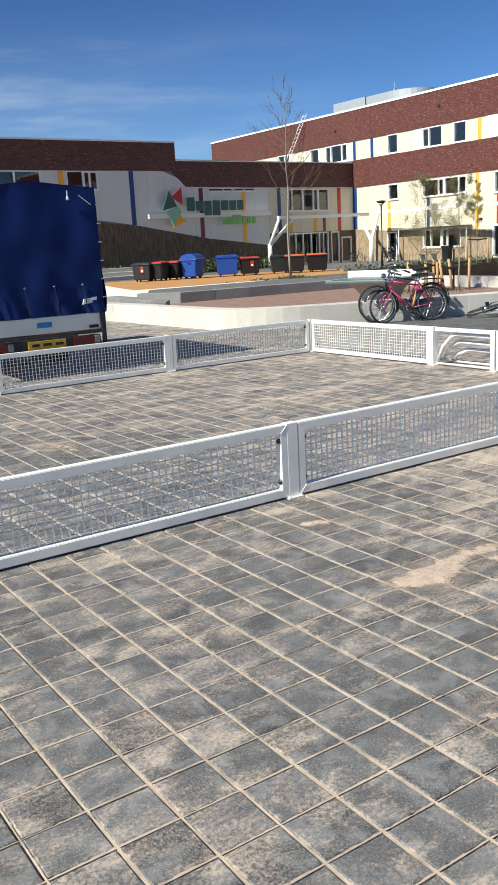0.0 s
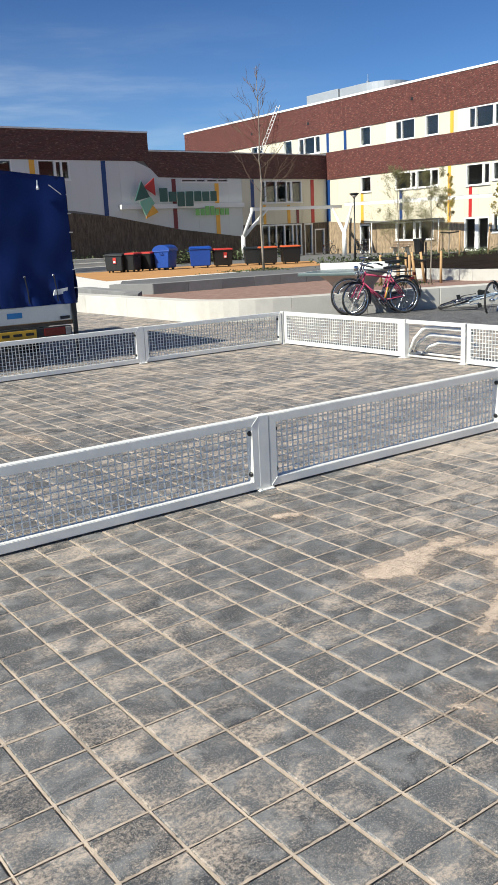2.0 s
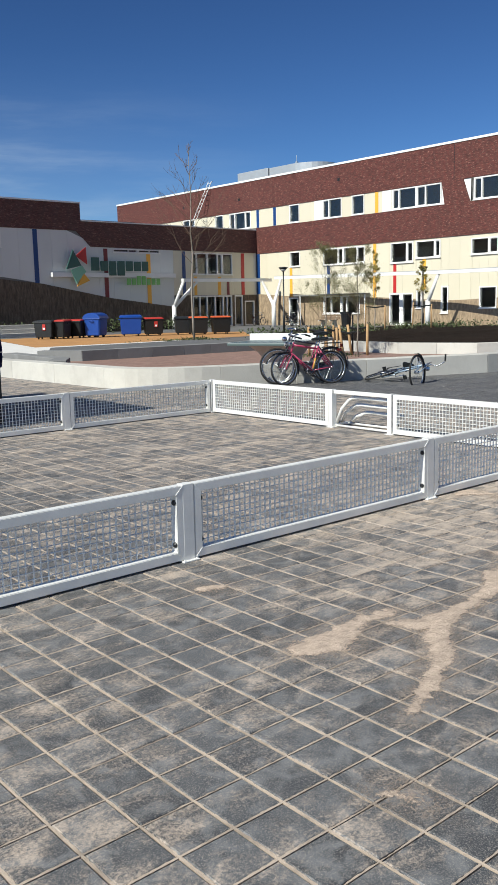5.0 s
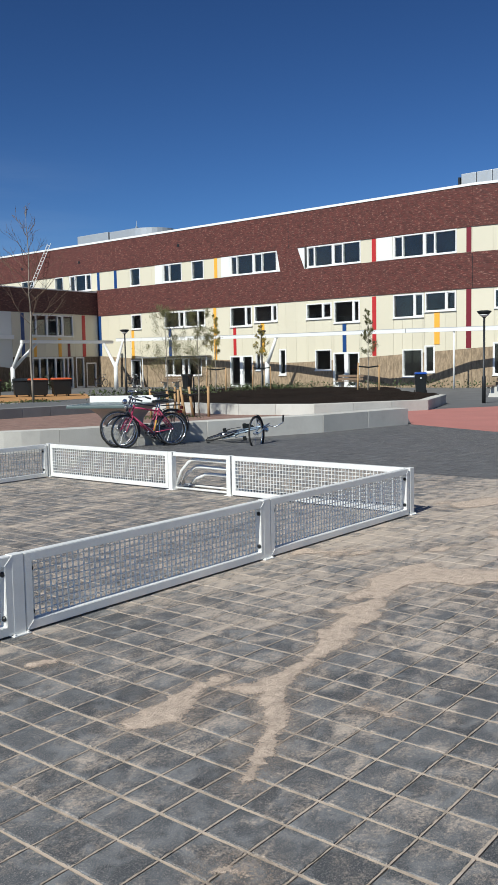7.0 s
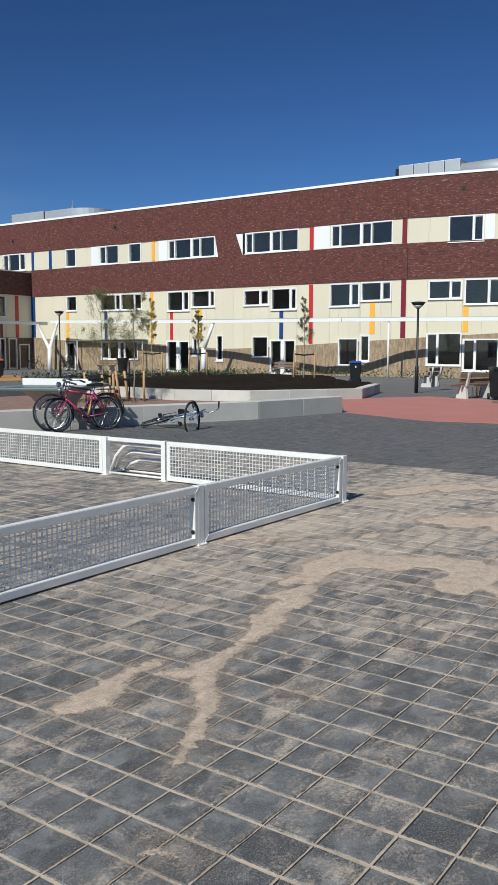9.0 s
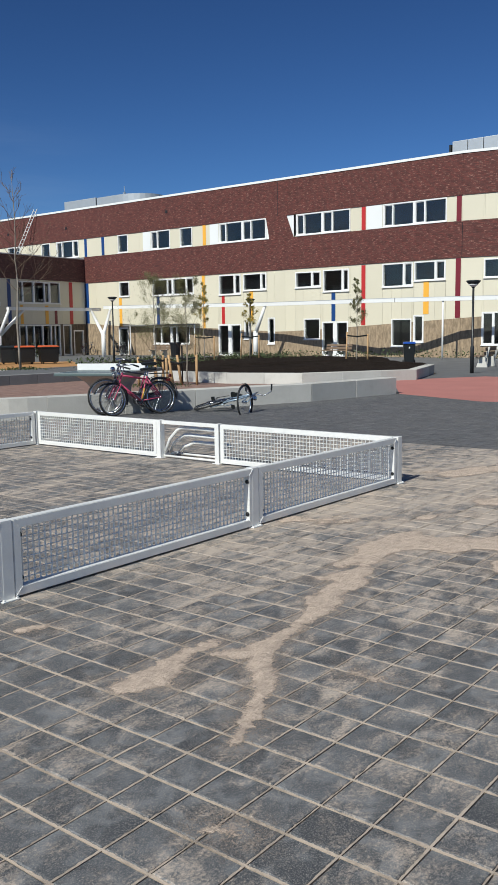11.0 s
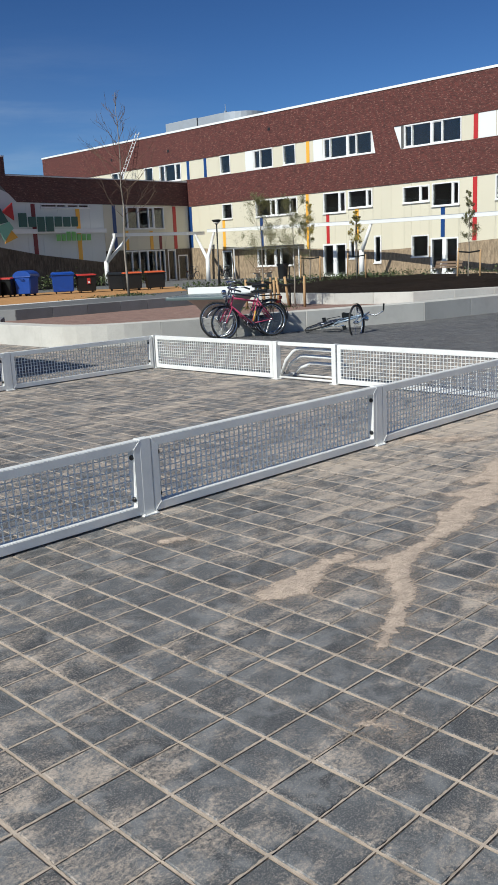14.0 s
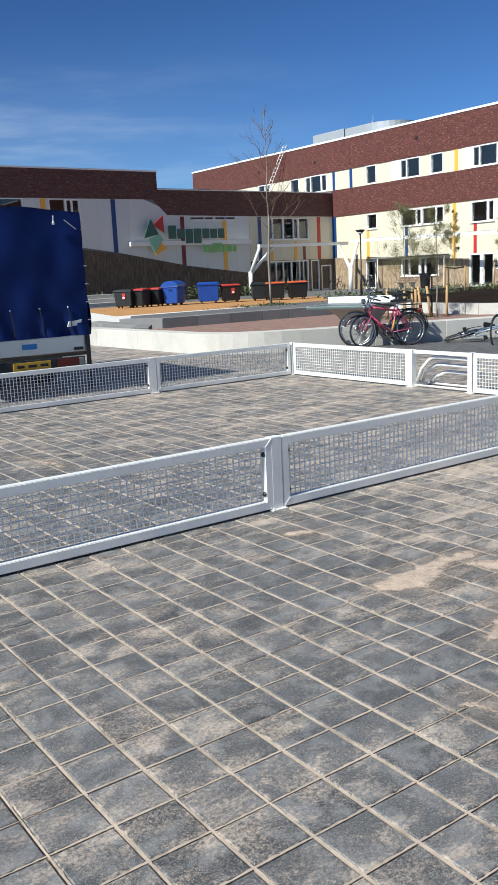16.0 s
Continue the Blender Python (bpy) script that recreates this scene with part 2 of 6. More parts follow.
M = {
    "slab": paving("sanded slab", True),
    "slab_dark": paving("dark slab", False),
    "sand": sand_layer("loose sand"),
    "joint": jointing("jointing sand", 0.9),
    # bed colour is darkened to stand in for shade deep in the joints
    "bed": jointing("bedding sand darkened for gap shade", 0.15),
    "galv": surface("galvanised steel", (0.83, 0.825, 0.79), 0.44, 0.18, 0.06, 6, 90, 0.05, 0.002, dirt=(0.68, 0.69, 0.70), dirty=0.4),
    "bolt": surface("black bolt", (0.012, 0.012, 0.013), 0.4, 0, 0.1, 20, 90, 0),
    "concrete": surface("pale concrete", (0.52, 0.505, 0.46), 0.8, 0, 0.08, 1.2, 50, 0.15, 0.003, own=0.10, dirt=(0.30, 0.28, 0.25), dirty=0.3),
    "concrete_dark": surface("grey concrete", (0.22, 0.22, 0.215), 0.8, 0, 0.12, 1.2, 50, 0.15, 0.003, own=0.12, dirt=(0.13, 0.13, 0.125), dirty=0.4),
    "klinker": surface("red brick paving", (0.24, 0.145, 0.115), 0.85, 0, 0.3, 2.0, 30, 0.3, 0.006, squash=(1, 2.2, 1), dirt=(0.36, 0.28, 0.22), dirty=0.7),
    "red": surface("red surfacing", (0.41, 0.165, 0.14), 0.85, 0, 0.10, 0.8, 60, 0.2, dirt=(0.34, 0.16, 0.14), dirty=0.4),
    "orange": surface("orange gravel", (0.42, 0.215, 0.075), 0.95, 0, 0.14, 0.9, 80, 0.4, 0.01, dirt=(0.34, 0.20, 0.10), dirty=0.5),
    "asphalt": surface("grey paving", (0.115, 0.118, 0.122), 0.85, 0, 0.2, 0.8, 25, 0.2, dirt=(0.20, 0.18, 0.16), dirty=0.4),
    "soil": surface("dark soil", (0.018, 0.013, 0.010), 1.0, 0, 0.45, 1.4, 14, 1.0, 0.08, dirt=(0.038, 0.027, 0.02), dirty=0.6),
    "brick": bricks("red-brown brick", (0.070, 0.0155, 0.012), (0.14, 0.033, 0.025), (0.072, 0.032, 0.026)),
    "brick_dark": bricks("dark brown brick", (0.085, 0.030, 0.026), (0.14, 0.052, 0.042), (0.085, 0.055, 0.047)),
    "cream": surface("cream panel", (0.63, 0.582, 0.45), 0.55, 0, 0.025, 0.5, 40, 0.02, own=0.025),
    "cream_white": surface("white panel", (0.74, 0.745, 0.73), 0.5, 0, 0.02, 0.5, 40, 0.02),
    "grey_panel": surface("pale grey panel", (0.62, 0.635, 0.62), 0.55, 0, 0.03, 0.5, 40, 0.02, own=0.03),
    "tan": surface("rough tan stone", (0.34, 0.255, 0.165), 0.9, 0, 0.45, 2.6, 9, 0.8, 0.03, squash=(2.4, 2.4, 0.7), dirt=(0.20, 0.14, 0.09), dirty=0.7),
    "tan_dark": surface("darker rough brown stone", (0.15, 0.112, 0.078), 0.9, 0, 0.55, 2.6, 9, 1.0, 0.06, squash=(3.2, 3.2, 0.7), dirt=(0.08, 0.06, 0.045), dirty=0.7),
    "white": surface("white paint", (0.76, 0.755, 0.73), 0.4, 0, 0.03, 1.5, 50, 0.02),
    "roof": surface("grey roofing", (0.12, 0.12, 0.12), 0.9, 0, 0.15, 1, 20, 0.2),
    "inner": surface("room wall paint", (0.20, 0.20, 0.195), 0.9, 0, 0.1, 1, 20, 0),
    "ceiling_paint": surface("white ceiling paint", (0.72, 0.72, 0.70), 0.9, 0, 0.05, 1, 20, 0),
    "duct": surface("zinc ducting", (0.50, 0.52, 0.53), 0.4, 0.45, 0.07, 1.2, 20, 0.1, 0.01),
    "glass": pane_glass("window glass"),
    "red_panel": surface("red panel", (0.44, 0.02, 0.022), 0.5, 0, 0.04, 1, 40, 0.02),
    "maroon": surface("maroon panel", (0.16, 0.010, 0.022), 0.5, 0, 0.04, 1, 40, 0.02),
    "yellow": surface("yellow panel", (0.80, 0.40, 0.045), 0.5, 0, 0.04, 1, 40, 0.02),
    "blue": surface("blue panel", (0.004, 0.045, 0.18), 0.5, 0, 0.04, 1, 40, 0.02),
    "green_dark": surface("dark green letters", (0.025, 0.10, 0.085), 0.5, 0, 0.05, 2, 40, 0.02),
    "green": surface("light green letters", (0.20, 0.48, 0.13), 0.5, 0, 0.05, 2, 40, 0.02),
    "teal": surface("teal leaf", (0.22, 0.48, 0.34), 0.5, 0, 0.05, 2, 40, 0.02),
    "black": surface("black plastic", (0.008, 0.010, 0.011), 0.45, 0, 0.15, 4, 60, 0.05),
    "anthracite": surface("dark grey plastic", (0.012, 0.016, 0.019), 0.5, 0, 0.15, 4, 60, 0.05, dirt=(0.03, 0.036, 0.036), dirty=0.3),
    "bin_blue": surface("blue plastic", (0.010, 0.060, 0.31), 0.4, 0, 0.12, 4, 60, 0.05),
    "bin_red": surface("red plastic lid", (0.46, 0.035, 0.025), 0.42, 0, 0.1, 4, 60, 0.05),
    "bin_orange": surface("orange plastic lid", (0.55, 0.10, 0.03), 0.42, 0, 0.1, 4, 60, 0.05),
    "lamp_black": surface("black steel", (0.02, 0.022, 0.024), 0.4, 0.2, 0.1, 4, 60, 0.03),
    "wood": surface("peeled stake", (0.43, 0.27, 0.13), 0.8, 0, 0.2, 6, 30, 0.4, 0.004, squash=(4, 4, 0.6), own=0.12),
    "bench_wood": surface("weathered board", (0.19, 0.13, 0.085), 0.8, 0, 0.2, 3, 30, 0.3, squash=(1, 4, 1)),
    "bark": surface("pale bark", (0.27, 0.235, 0.19), 0.9, 0, 0.25, 4, 30, 0.5, 0.01, squash=(1, 1, 0.4), dirt=(0.10, 0.085, 0.07), dirty=0.6),
    "leaf": surface("spring leaf", (0.17, 0.165, 0.065), 0.6, 0, 0.45, 3, 20, 0),
    "leaf_yellow": surface("yellow-green leaf", (0.34, 0.27, 0.055), 0.6, 0, 0.4, 3, 20, 0),
    "leaf_dark": surface("shrub leaf", (0.055, 0.075, 0.022), 0.6, 0, 0.4, 3, 20, 0),
    "twig": surface("brown twig", (0.13, 0.085, 0.055), 0.9, 0, 0.25, 4, 30, 0),
    "tarp": surface("blue tarpaulin", (0.001, 0.014, 0.098), 0.62, 0, 0.15, 1.5, 60, 0.05, 0.004),
    "alu": surface("aluminium", (0.60, 0.62, 0.63), 0.38, 0.8, 0.07, 2, 60, 0.04),
    "tyre": surface("rubber", (0.018, 0.018, 0.018), 0.75, 0, 0.1, 5, 60, 0.1),
    "chrome": surface("bright metal", (0.62, 0.63, 0.65), 0.22, 1.0, 0.08, 6, 60, 0),
    "pink": surface("magenta bicycle paint", (0.42, 0.055, 0.12), 0.3, 0, 0.05, 6, 60, 0),
    "gold": surface("yellow bicycle paint", (0.45, 0.27, 0.05), 0.3, 0, 0.05, 6, 60, 0),
    "bike_dark": surface("dark bicycle paint", (0.03, 0.033, 0.05), 0.3, 0, 0.05, 6, 60, 0),
    "concrete_white": surface("white concrete", (0.66, 0.65, 0.62), 0.8, 0, 0.06, 1.2, 50, 0.12, 0.003, own=0.05, dirt=(0.5, 0.48, 0.44), dirty=0.3),
    "bike_silver": surface("pale blue bicycle paint", (0.28, 0.36, 0.45), 0.3, 0.3, 0.05, 6, 60, 0),
    "lens_red": surface("red lens", (0.10, 0.008, 0.007), 0.2, 0, 0.05, 6, 60, 0),
    "plate": surface("yellow plate", (0.50, 0.30, 0.025), 0.5, 0, 0.05, 6, 60, 0),
    "sticker_blue": surface("blue sticker", (0.03, 0.22, 0.52), 0.5, 0, 0.05, 6, 60, 0),
    "stone_grey": surface("table top", (0.10, 0.14, 0.14), 0.35, 0, 0.1, 3, 60, 0.02),
}

M["soil"].node_tree.nodes["Principled BSDF"].inputs["Specular IOR Level"].default_value = 0.08
M["tarp"].node_tree.nodes["Principled BSDF"].inputs["Specular IOR Level"].default_value = 0.22

# ---- building blocks ----
def thing(name, label, category, loc=(0, 0, 0), group="", kind=""):
    ob = new(name)
    ob.empty_display_size = 0.2
    ob.location = loc
    return tagged(ob, label, category, group, kind)


def up_from(ob):
    """Where a thing or part stands in the world."""
    v = Vector(ob.location)
    while ob.parent:
        ob = ob.parent
        v += ob.location
    return v


def mesh_of(name, bm, material, smooth=False):
    bmesh.ops.recalc_face_normals(bm, faces=bm.faces)
    me = bpy.data.meshes.new(name)
    bm.to_mesh(me)
    bm.free()
    me.materials.append(M[material])
    if smooth:
        me.shade_smooth()
    return me


def part(name, bm, material, parent, label="", smooth=False):
    """One mesh, drawn in world metres, under a thing or a part of it."""
    ob = new(name, None if bm is None else mesh_of(name, bm, material, smooth))
    off = up_from(parent)
    ob.data.transform(Matrix.Translation(-off))
    ob.parent = parent
    return tagged(ob, label)


def single(name, bm, material, label, category, group="", kind="", smooth=False):
    return tagged(new(name, mesh_of(name, bm, material, smooth)), label, category, group, kind)


def hexa(bm, pts):
    """A block from its four bottom and four top corners."""
    v = [bm.verts.new(p) for p in pts]
    for f in ((3, 2, 1, 0), (4, 5, 6, 7), (0, 1, 5, 4), (1, 2, 6, 5), (2, 3, 7, 6), (3, 0, 4, 7)):
        bm.faces.new([v[i] for i in f])
    return v


def box(bm, x0, x1, y0, y1, z0, z1, bev=0.0):
    if not bev:
        return hexa(bm, [(x0, y0, z0), (x1, y0, z0), (x1, y1, z0), (x0, y1, z0), (x0, y0, z1), (x1, y0, z1), (x1, y1, z1), (x0, y1, z1)])
    b2 = bmesh.new()
    box(b2, x0, x1, y0, y1, z0, z1)
    bmesh.ops.bevel(b2, geom=b2.edges[:], offset=bev, segments=2, affect="EDGES", profile=0.6)
    join(bm, b2)


def join(bm, other, m=None):
    if m is not None:
        other.transform(m)
    me = bpy.data.meshes.new("tmp")
    other.to_mesh(me)
    other.free()
    bm.from_mesh(me)
    bpy.data.meshes.remove(me)


def prism(bm, poly, z0, z1):
    """A flat outline raised from z0 to z1."""
    lo = [bm.verts.new((x, y, z0)) for x, y in poly]
    hi = [bm.verts.new((x, y, z1)) for x, y in poly]
    bm.faces.new(lo[::-1])
    bm.faces.new(hi)
    for i in range(len(poly)):
        j = (i + 1) % len(poly)
        bm.faces.new((lo[i], lo[j], hi[j], hi[i]))


def tube(bm, pts, r, n=8, r_end=None, caps=True):
    """A round bar along a line of points, tapering to r_end."""
    pts = [Vector(p) for p in pts]
    rings, side_v = [], None
    for i, p in enumerate(pts):
        d = (pts[min(i + 1, len(pts) - 1)] - pts[max(i - 1, 0)]).normalized()
        if side_v is None:
            side_v = d.orthogonal().normalized()
        side_v = (side_v - d * side_v.dot(d)).normalized()
        other = d.cross(side_v)
        k = i / max(1, len(pts) - 1)
        rr = r if r_end is None else r + (r_end - r) * k
        rings.append([bm.verts.new(p + (side_v * math.cos(a) + other * math.sin(a)) * rr) for a in (2 * math.pi * j / n for j in range(n))])
    for a, b in zip(rings, rings[1:]):
        for j in range(n):
            bm.faces.new((a[j], a[(j + 1) % n], b[(j + 1) % n], b[j]))
    if caps:
        bm.faces.new(rings[0][::-1])
        bm.faces.new(rings[-1])


def ring(bm, centre, axis, radius, r, n=28, k=6):
    """A torus round an axis."""
    axis = Vector(axis).normalized()
    a = axis.orthogonal().normalized()
    b = axis.cross(a)
    c = Vector(centre)
    rows = []
    for i in range(n):
        t = 2 * math.pi * i / n
        out = a * math.cos(t) + b * math.sin(t)
        rows.append([bm.verts.new(c + out * (radius + r * math.cos(s)) + axis * r * math.sin(s)) for s in (2 * math.pi * j / k for j in range(k))])
    for i in range(n):
        for j in range(k):
            bm.faces.new((rows[i][j], rows[(i + 1) % n][j], rows[(i + 1) % n][(j + 1) % k], rows[i][(j + 1) % k]))


def lathe(bm, profile, centre=(0, 0, 0), n=24):
    """A turned shape from (radius, z) rows."""
    rows = [[bm.verts.new((centre[0] + r * math.cos(a), centre[1] + r * math.sin(a), centre[2] + z)) for a in (2 * math.pi * j / n for j in range(n))] for r, z in profile]
    for a, b in zip(rows, rows[1:]):
        for j in range(n):
            bm.faces.new((a[j], a[(j + 1) % n], b[(j + 1) % n], b[j]))
    bm.faces.new(rows[0][::-1])
    bm.faces.new(rows[-1])


# ---- ground ----
bm = bmesh.new()
edges = [-3000, -600, -120, -30, 0, 30, 60, 120, 600, 3000]
grid = [[bm.verts.new((x + 20, y + 20, -0.03)) for x in edges] for y in edges]
for j in range(len(edges) - 1):
    for i in range(len(edges) - 1):
        bm.faces.new((grid[j][i], grid[j][i + 1], grid[j + 1][i + 1], grid[j + 1][i]))
ground = single("ground", bm, "bed", "pale sand ground under the paved schoolyard", "ground", kind="structure")


def flat(name, poly, z, material, label, category):
    b = bmesh.new()
    prism(b, poly, z - 0.003, z)
    return single(name, b, material, label, category, kind="structure")


flat("pavement_far", [(19.4, -60), (140, -60), (140, 140), (-60, 140), (-60, 26), (12, 26), (19.4, 20)], 0.0, "asphalt", "grey paved yard running up to the school", "pavement")
flat("pavement_red", [(19.15, 10.25), (24.2, 13.2), (25.9, 12.6), (27.7, 11.6), (27.2, 9.6), (26.3, 8.2), (18.3, 5.6), (17.9, 7.6)], 0.004, "red", "smooth red surfacing in the grey yard", "pavement")
flat("gravel_field", [(16.9, 33.3), (24.2, 33.5), (29.5, 34.0), (34.5, 40.5), (30.5, 45.5), (20.5, 45.5)], 0.004, "orange", "field of orange gravel with waste containers on it", "ground")
flat("pavement_terrace", [(9.2, 14.6), (10.0, 13.3), (13.4, 12.1), (19.0, 10.6), (22, 13), (20.6, 22.6), (13.0, 23.4), (9.2, 20)], 0.006, "klinker", "red-brown brick paving between low concrete walls", "pavement")
flat("kerb_white", [(13.2, 28.5), (14.6, 28.0), (17.2, 32.6), (24.2, 32.9), (24.2, 33.4), (16.9, 33.4), (20.4, 45.6), (17.5, 45.6), (14.4, 34.0)], 0.006, "concrete_white", "pale concrete strip edging the orange gravel", "kerb")

# ---- the school ----
FX, WY, KY = 46.67, 53.0, 21.09  # the long front, the wing's front, where the long front bends
KD = Vector((0.187, -0.982, 0)).normalized()


def front(u, w, z):
    """Along the long front: u is y, w out of the wall."""
    return (FX - w, u, z)


def bent(u, w, z):
    p = Vector((FX, KY, 0)) + KD * u + Vector((KD.y, -KD.x, 0)) * w
    return (p.x, p.y, z)


def askew(x, y, z):
    """The wing is not quite square to the play court: its far end stands nearer the yard."""
    k = (y - 0.1 * FX) / (y - 0.1 * x)
    return (x * k, y * k, z if z < 0.3 else 1.54 + (z - 1.54) * k)


def wing(u, w, z):
    return askew(u, WY - w, z)


def block(bm, at, u0, u1, w0, w1, z0, z1, z0b=None, z1b=None):
    """A block on a wall; z0b and z1b are the heights at its other end."""
    z0b, z1b = z0 if z0b is None else z0b, z1 if z1b is None else z1b
    hexa(bm, [at(u0, w0, z0), at(u1, w0, z0b), at(u1, w1, z0b), at(u0, w1, z0), at(u0, w0, z1), at(u1, w0, z1b), at(u1, w1, z1b), at(u0, w1, z1)])


def slab_on(bm, at, poly, w0, w1):
    """A flat outline (u, z) on a wall, thick from w0 to w1."""
    a = [bm.verts.new(at(u, w0, z)) for u, z in poly]
    b = [bm.verts.new(at(u, w1, z)) for u, z in poly]
    bm.faces.new(a)
    bm.faces.new(b[::-1])
    for i in range(len(poly)):
        j = (i + 1) % len(poly)
        bm.faces.new((a[i], a[j], b[j], b[i]))


def spans(u0, u1, cuts, widest):
    """Splits u0..u1 at the cuts and into pieces no wider than widest."""
    marks = sorted({u0, u1, *[c for c in cuts if u0 < c < u1]})
    out = []
    for a, b in zip(marks, marks[1:]):
        n = max(1, math.ceil((b - a) / widest - 0.01))
        out += [(a + (b - a) * i / n, a + (b - a) * (i + 1) / n) for i in range(n)]
    return out


def line(points):
    return lambda u: float(np.interp(u, [p[0] for p in points], [p[1] for p in points]))


def pieces(u0, u1, low, high, holes, widest):
    """Upright pieces of a cladding between two lines, clear of the holes: (ua, ub, z at ua, z at ub, top at ua, top at ub)."""
    out = []
    cuts = [u for h in holes for u in h[:2]]
    for a, b in spans(u0, u1, cuts, widest):
        mid = (a + b) / 2
        free = [(low(a), low(b), high(a), high(b))]
        for h0, h1, hz0, hz1 in holes:
            if h0 <= mid <= h1:
                nxt = []
                for la, lb, ta, tb in free:
                    if hz0 >= max(ta, tb) or hz1 <= min(la, lb):
                        nxt.append((la, lb, ta, tb))
                        continue
                    if hz0 > max(la, lb) + 0.02:
                        nxt.append((la, lb, min(hz0, ta), min(hz0, tb)))
                    if hz1 < min(ta, tb) - 0.02:
                        nxt.append((max(hz1, la), max(hz1, lb), ta, tb))
                free = nxt
        out += [(a, b, *f) for f in free]
    return out


school = thing("school_building", "three-storey brick and cream-panelled school with coloured stripes and white roof edge", "school building", (50, 40, 0))

FLAT = lambda z: (lambda u: z)
# openings: u0, u1, z0, z1, mullions (u, width), kind
F3, F3T = 7.76, 9.10
FRONT = [
    (48.0, 49.1, F3, F3T, []), (43.65, 45.58, F3, F3T, [(44.92, 0.07)]), (41.49, 42.67, F3, F3T, []),
    (34.95, 39.0, F3, F3T, [(38.4, 0.07), (36.95, 0.16), (36.2, 0.07)]), (28.44, 32.5, F3, F3T, [(31.9, 0.07), (30.5, 0.16), (29.75, 0.07)]),
    (22.04, 26.15, F3, F3T, [(25.5, 0.07), (24.1, 0.16), (23.4, 0.07)]),
    (53.6, 56.3, F3, F3T, [(54.3, 0.1), (55.6, 0.1)]), (57.1, 58.2, F3, F3T, []), (61.0, 62.7, F3, F3T, [(61.8, 0.08)]),
    (48.0, 49.1, 4.46, 5.58, []), (41.45, 45.55, 4.40, 5.58, [(44.05, 0.07), (43.5, 0.16), (42.2, 0.07)]), (37.15, 39.1, 4.22, 5.58, [(37.72, 0.12)]),
    (34.95, 36.95, 4.43, 5.56, [(35.42, 0.12)]), (30.62, 32.6, 4.43, 5.44, [(31.32, 0.12)]), (28.53, 30.46, 4.10, 5.47, [(29.02, 0.12)]),
    (24.13, 26.18, 4.20, 5.60, [(24.75, 0.12)]), (22.05, 24.05, 4.48, 5.60, [(22.7, 0.12)]),
    (48.2, 49.28, 0.02, 2.12, []), (41.9, 45.55, 0.85, 2.16, [(44.75, 0.07), (43.75, 0.16), (43.2, 0.07)]), (37.15, 39.2, 0.02, 2.2, [(38.17, 0.3)]),
    (36.42, 36.9, 1.15, 2.36, []), (34.28, 34.87, 0.82, 2.58, []), (30.68, 31.95, 1.1, 2.45, []), (28.58, 30.54, 0.02, 2.23, [(29.56, 0.3)]),
    (24.2, 25.55, 0.64, 2.3, []), (23.4, 24.08, 0.88, 2.5, []),
]
BENT = [
    (2.31, 4.28, 7.64, 9.1, [(3.68, 0.1)]), (7.57, 10.2, F3, F3T, [(8.5, 0.1)]), (12.5, 15.5, F3, F3T, [(13.6, 0.1)]),
    (1.26, 3.18, 4.48, 5.54, [(2.5, 0.1)]), (3.3, 5.28, 4.15, 5.58, [(4.62, 0.1)]), (7.48, 9.6, 4.49, 5.68, [(8.9, 0.1)]), (12.0, 14.5, 4.49, 5.68, []),
    (1.19, 3.2, 0.71, 2.58, [(1.86, 0.1)]), (3.26, 5.26, 0.4, 2.24, [(3.98, 0.1)]), (7.45, 10.0, 0.66, 2.35, [(8.35, 0.1)]),
]
WING = [
    (22.7, 24.87, 5.62, 6.84, [(23.85, 0.12), (24.3, 0.06)]), (16.0, 21.0, 5.62, 6.84, [(17.6, 0.12), (19.3, 0.12)]), (33.2, 37.2, 5.48, 5.74, [(34.5, 0.06), (35.3, 0.2), (36.3, 0.06)]),
    (40.1, 44.1, 4.0, 5.62, [(40.6, 0.07), (41.6, 0.14), (42.6, 0.07), (43.1, 0.14)]), (40.1, 44.0, 0.02, 2.42, [(40.8, 0.1), (41.5, 0.1), (42.3, 0.12), (43.1, 0.1), (43.5, 0.07)]),
    (45.3, 46.35, 0.02, 1.98, []), (44.25, 45.1, 0.02, 2.42, []),
]


def wall_core(name, at, u0, u1, top, holes):
    """The load-bearing wall, 0.3 m thick, with its openings."""
    b = bmesh.new()
    for ua, ub, la, lb, ta, tb in pieces(u0, u1, FLAT(-0.2), FLAT(top), holes, 60):
        block(b, at, ua, ub, -0.36, -0.05, la, ta, lb, tb)
    part(name, b, "inner", school)


def ring_on(bm, at, u0, u1, z0, z1, fw, w0, w1):
    """A picture-frame shape on a wall, in one piece."""
    outer = [(u0, z0), (u1, z0), (u1, z1), (u0, z1)]
    inner = [(u0 + fw, z0 + fw), (u1 - fw, z0 + fw), (u1 - fw, z1 - fw), (u0 + fw, z1 - fw)]
    rows = [[bm.verts.new(at(u, w, z)) for u, z in some] for some, w in ((outer, w0), (outer, w1), (inner, w1), (inner, w0))]
    for a, b in zip(rows, rows[1:] + rows[:1]):
        for i in range(4):
            j = (i + 1) % 4
            bm.faces.new((a[i], a[j], b[j], b[i]))


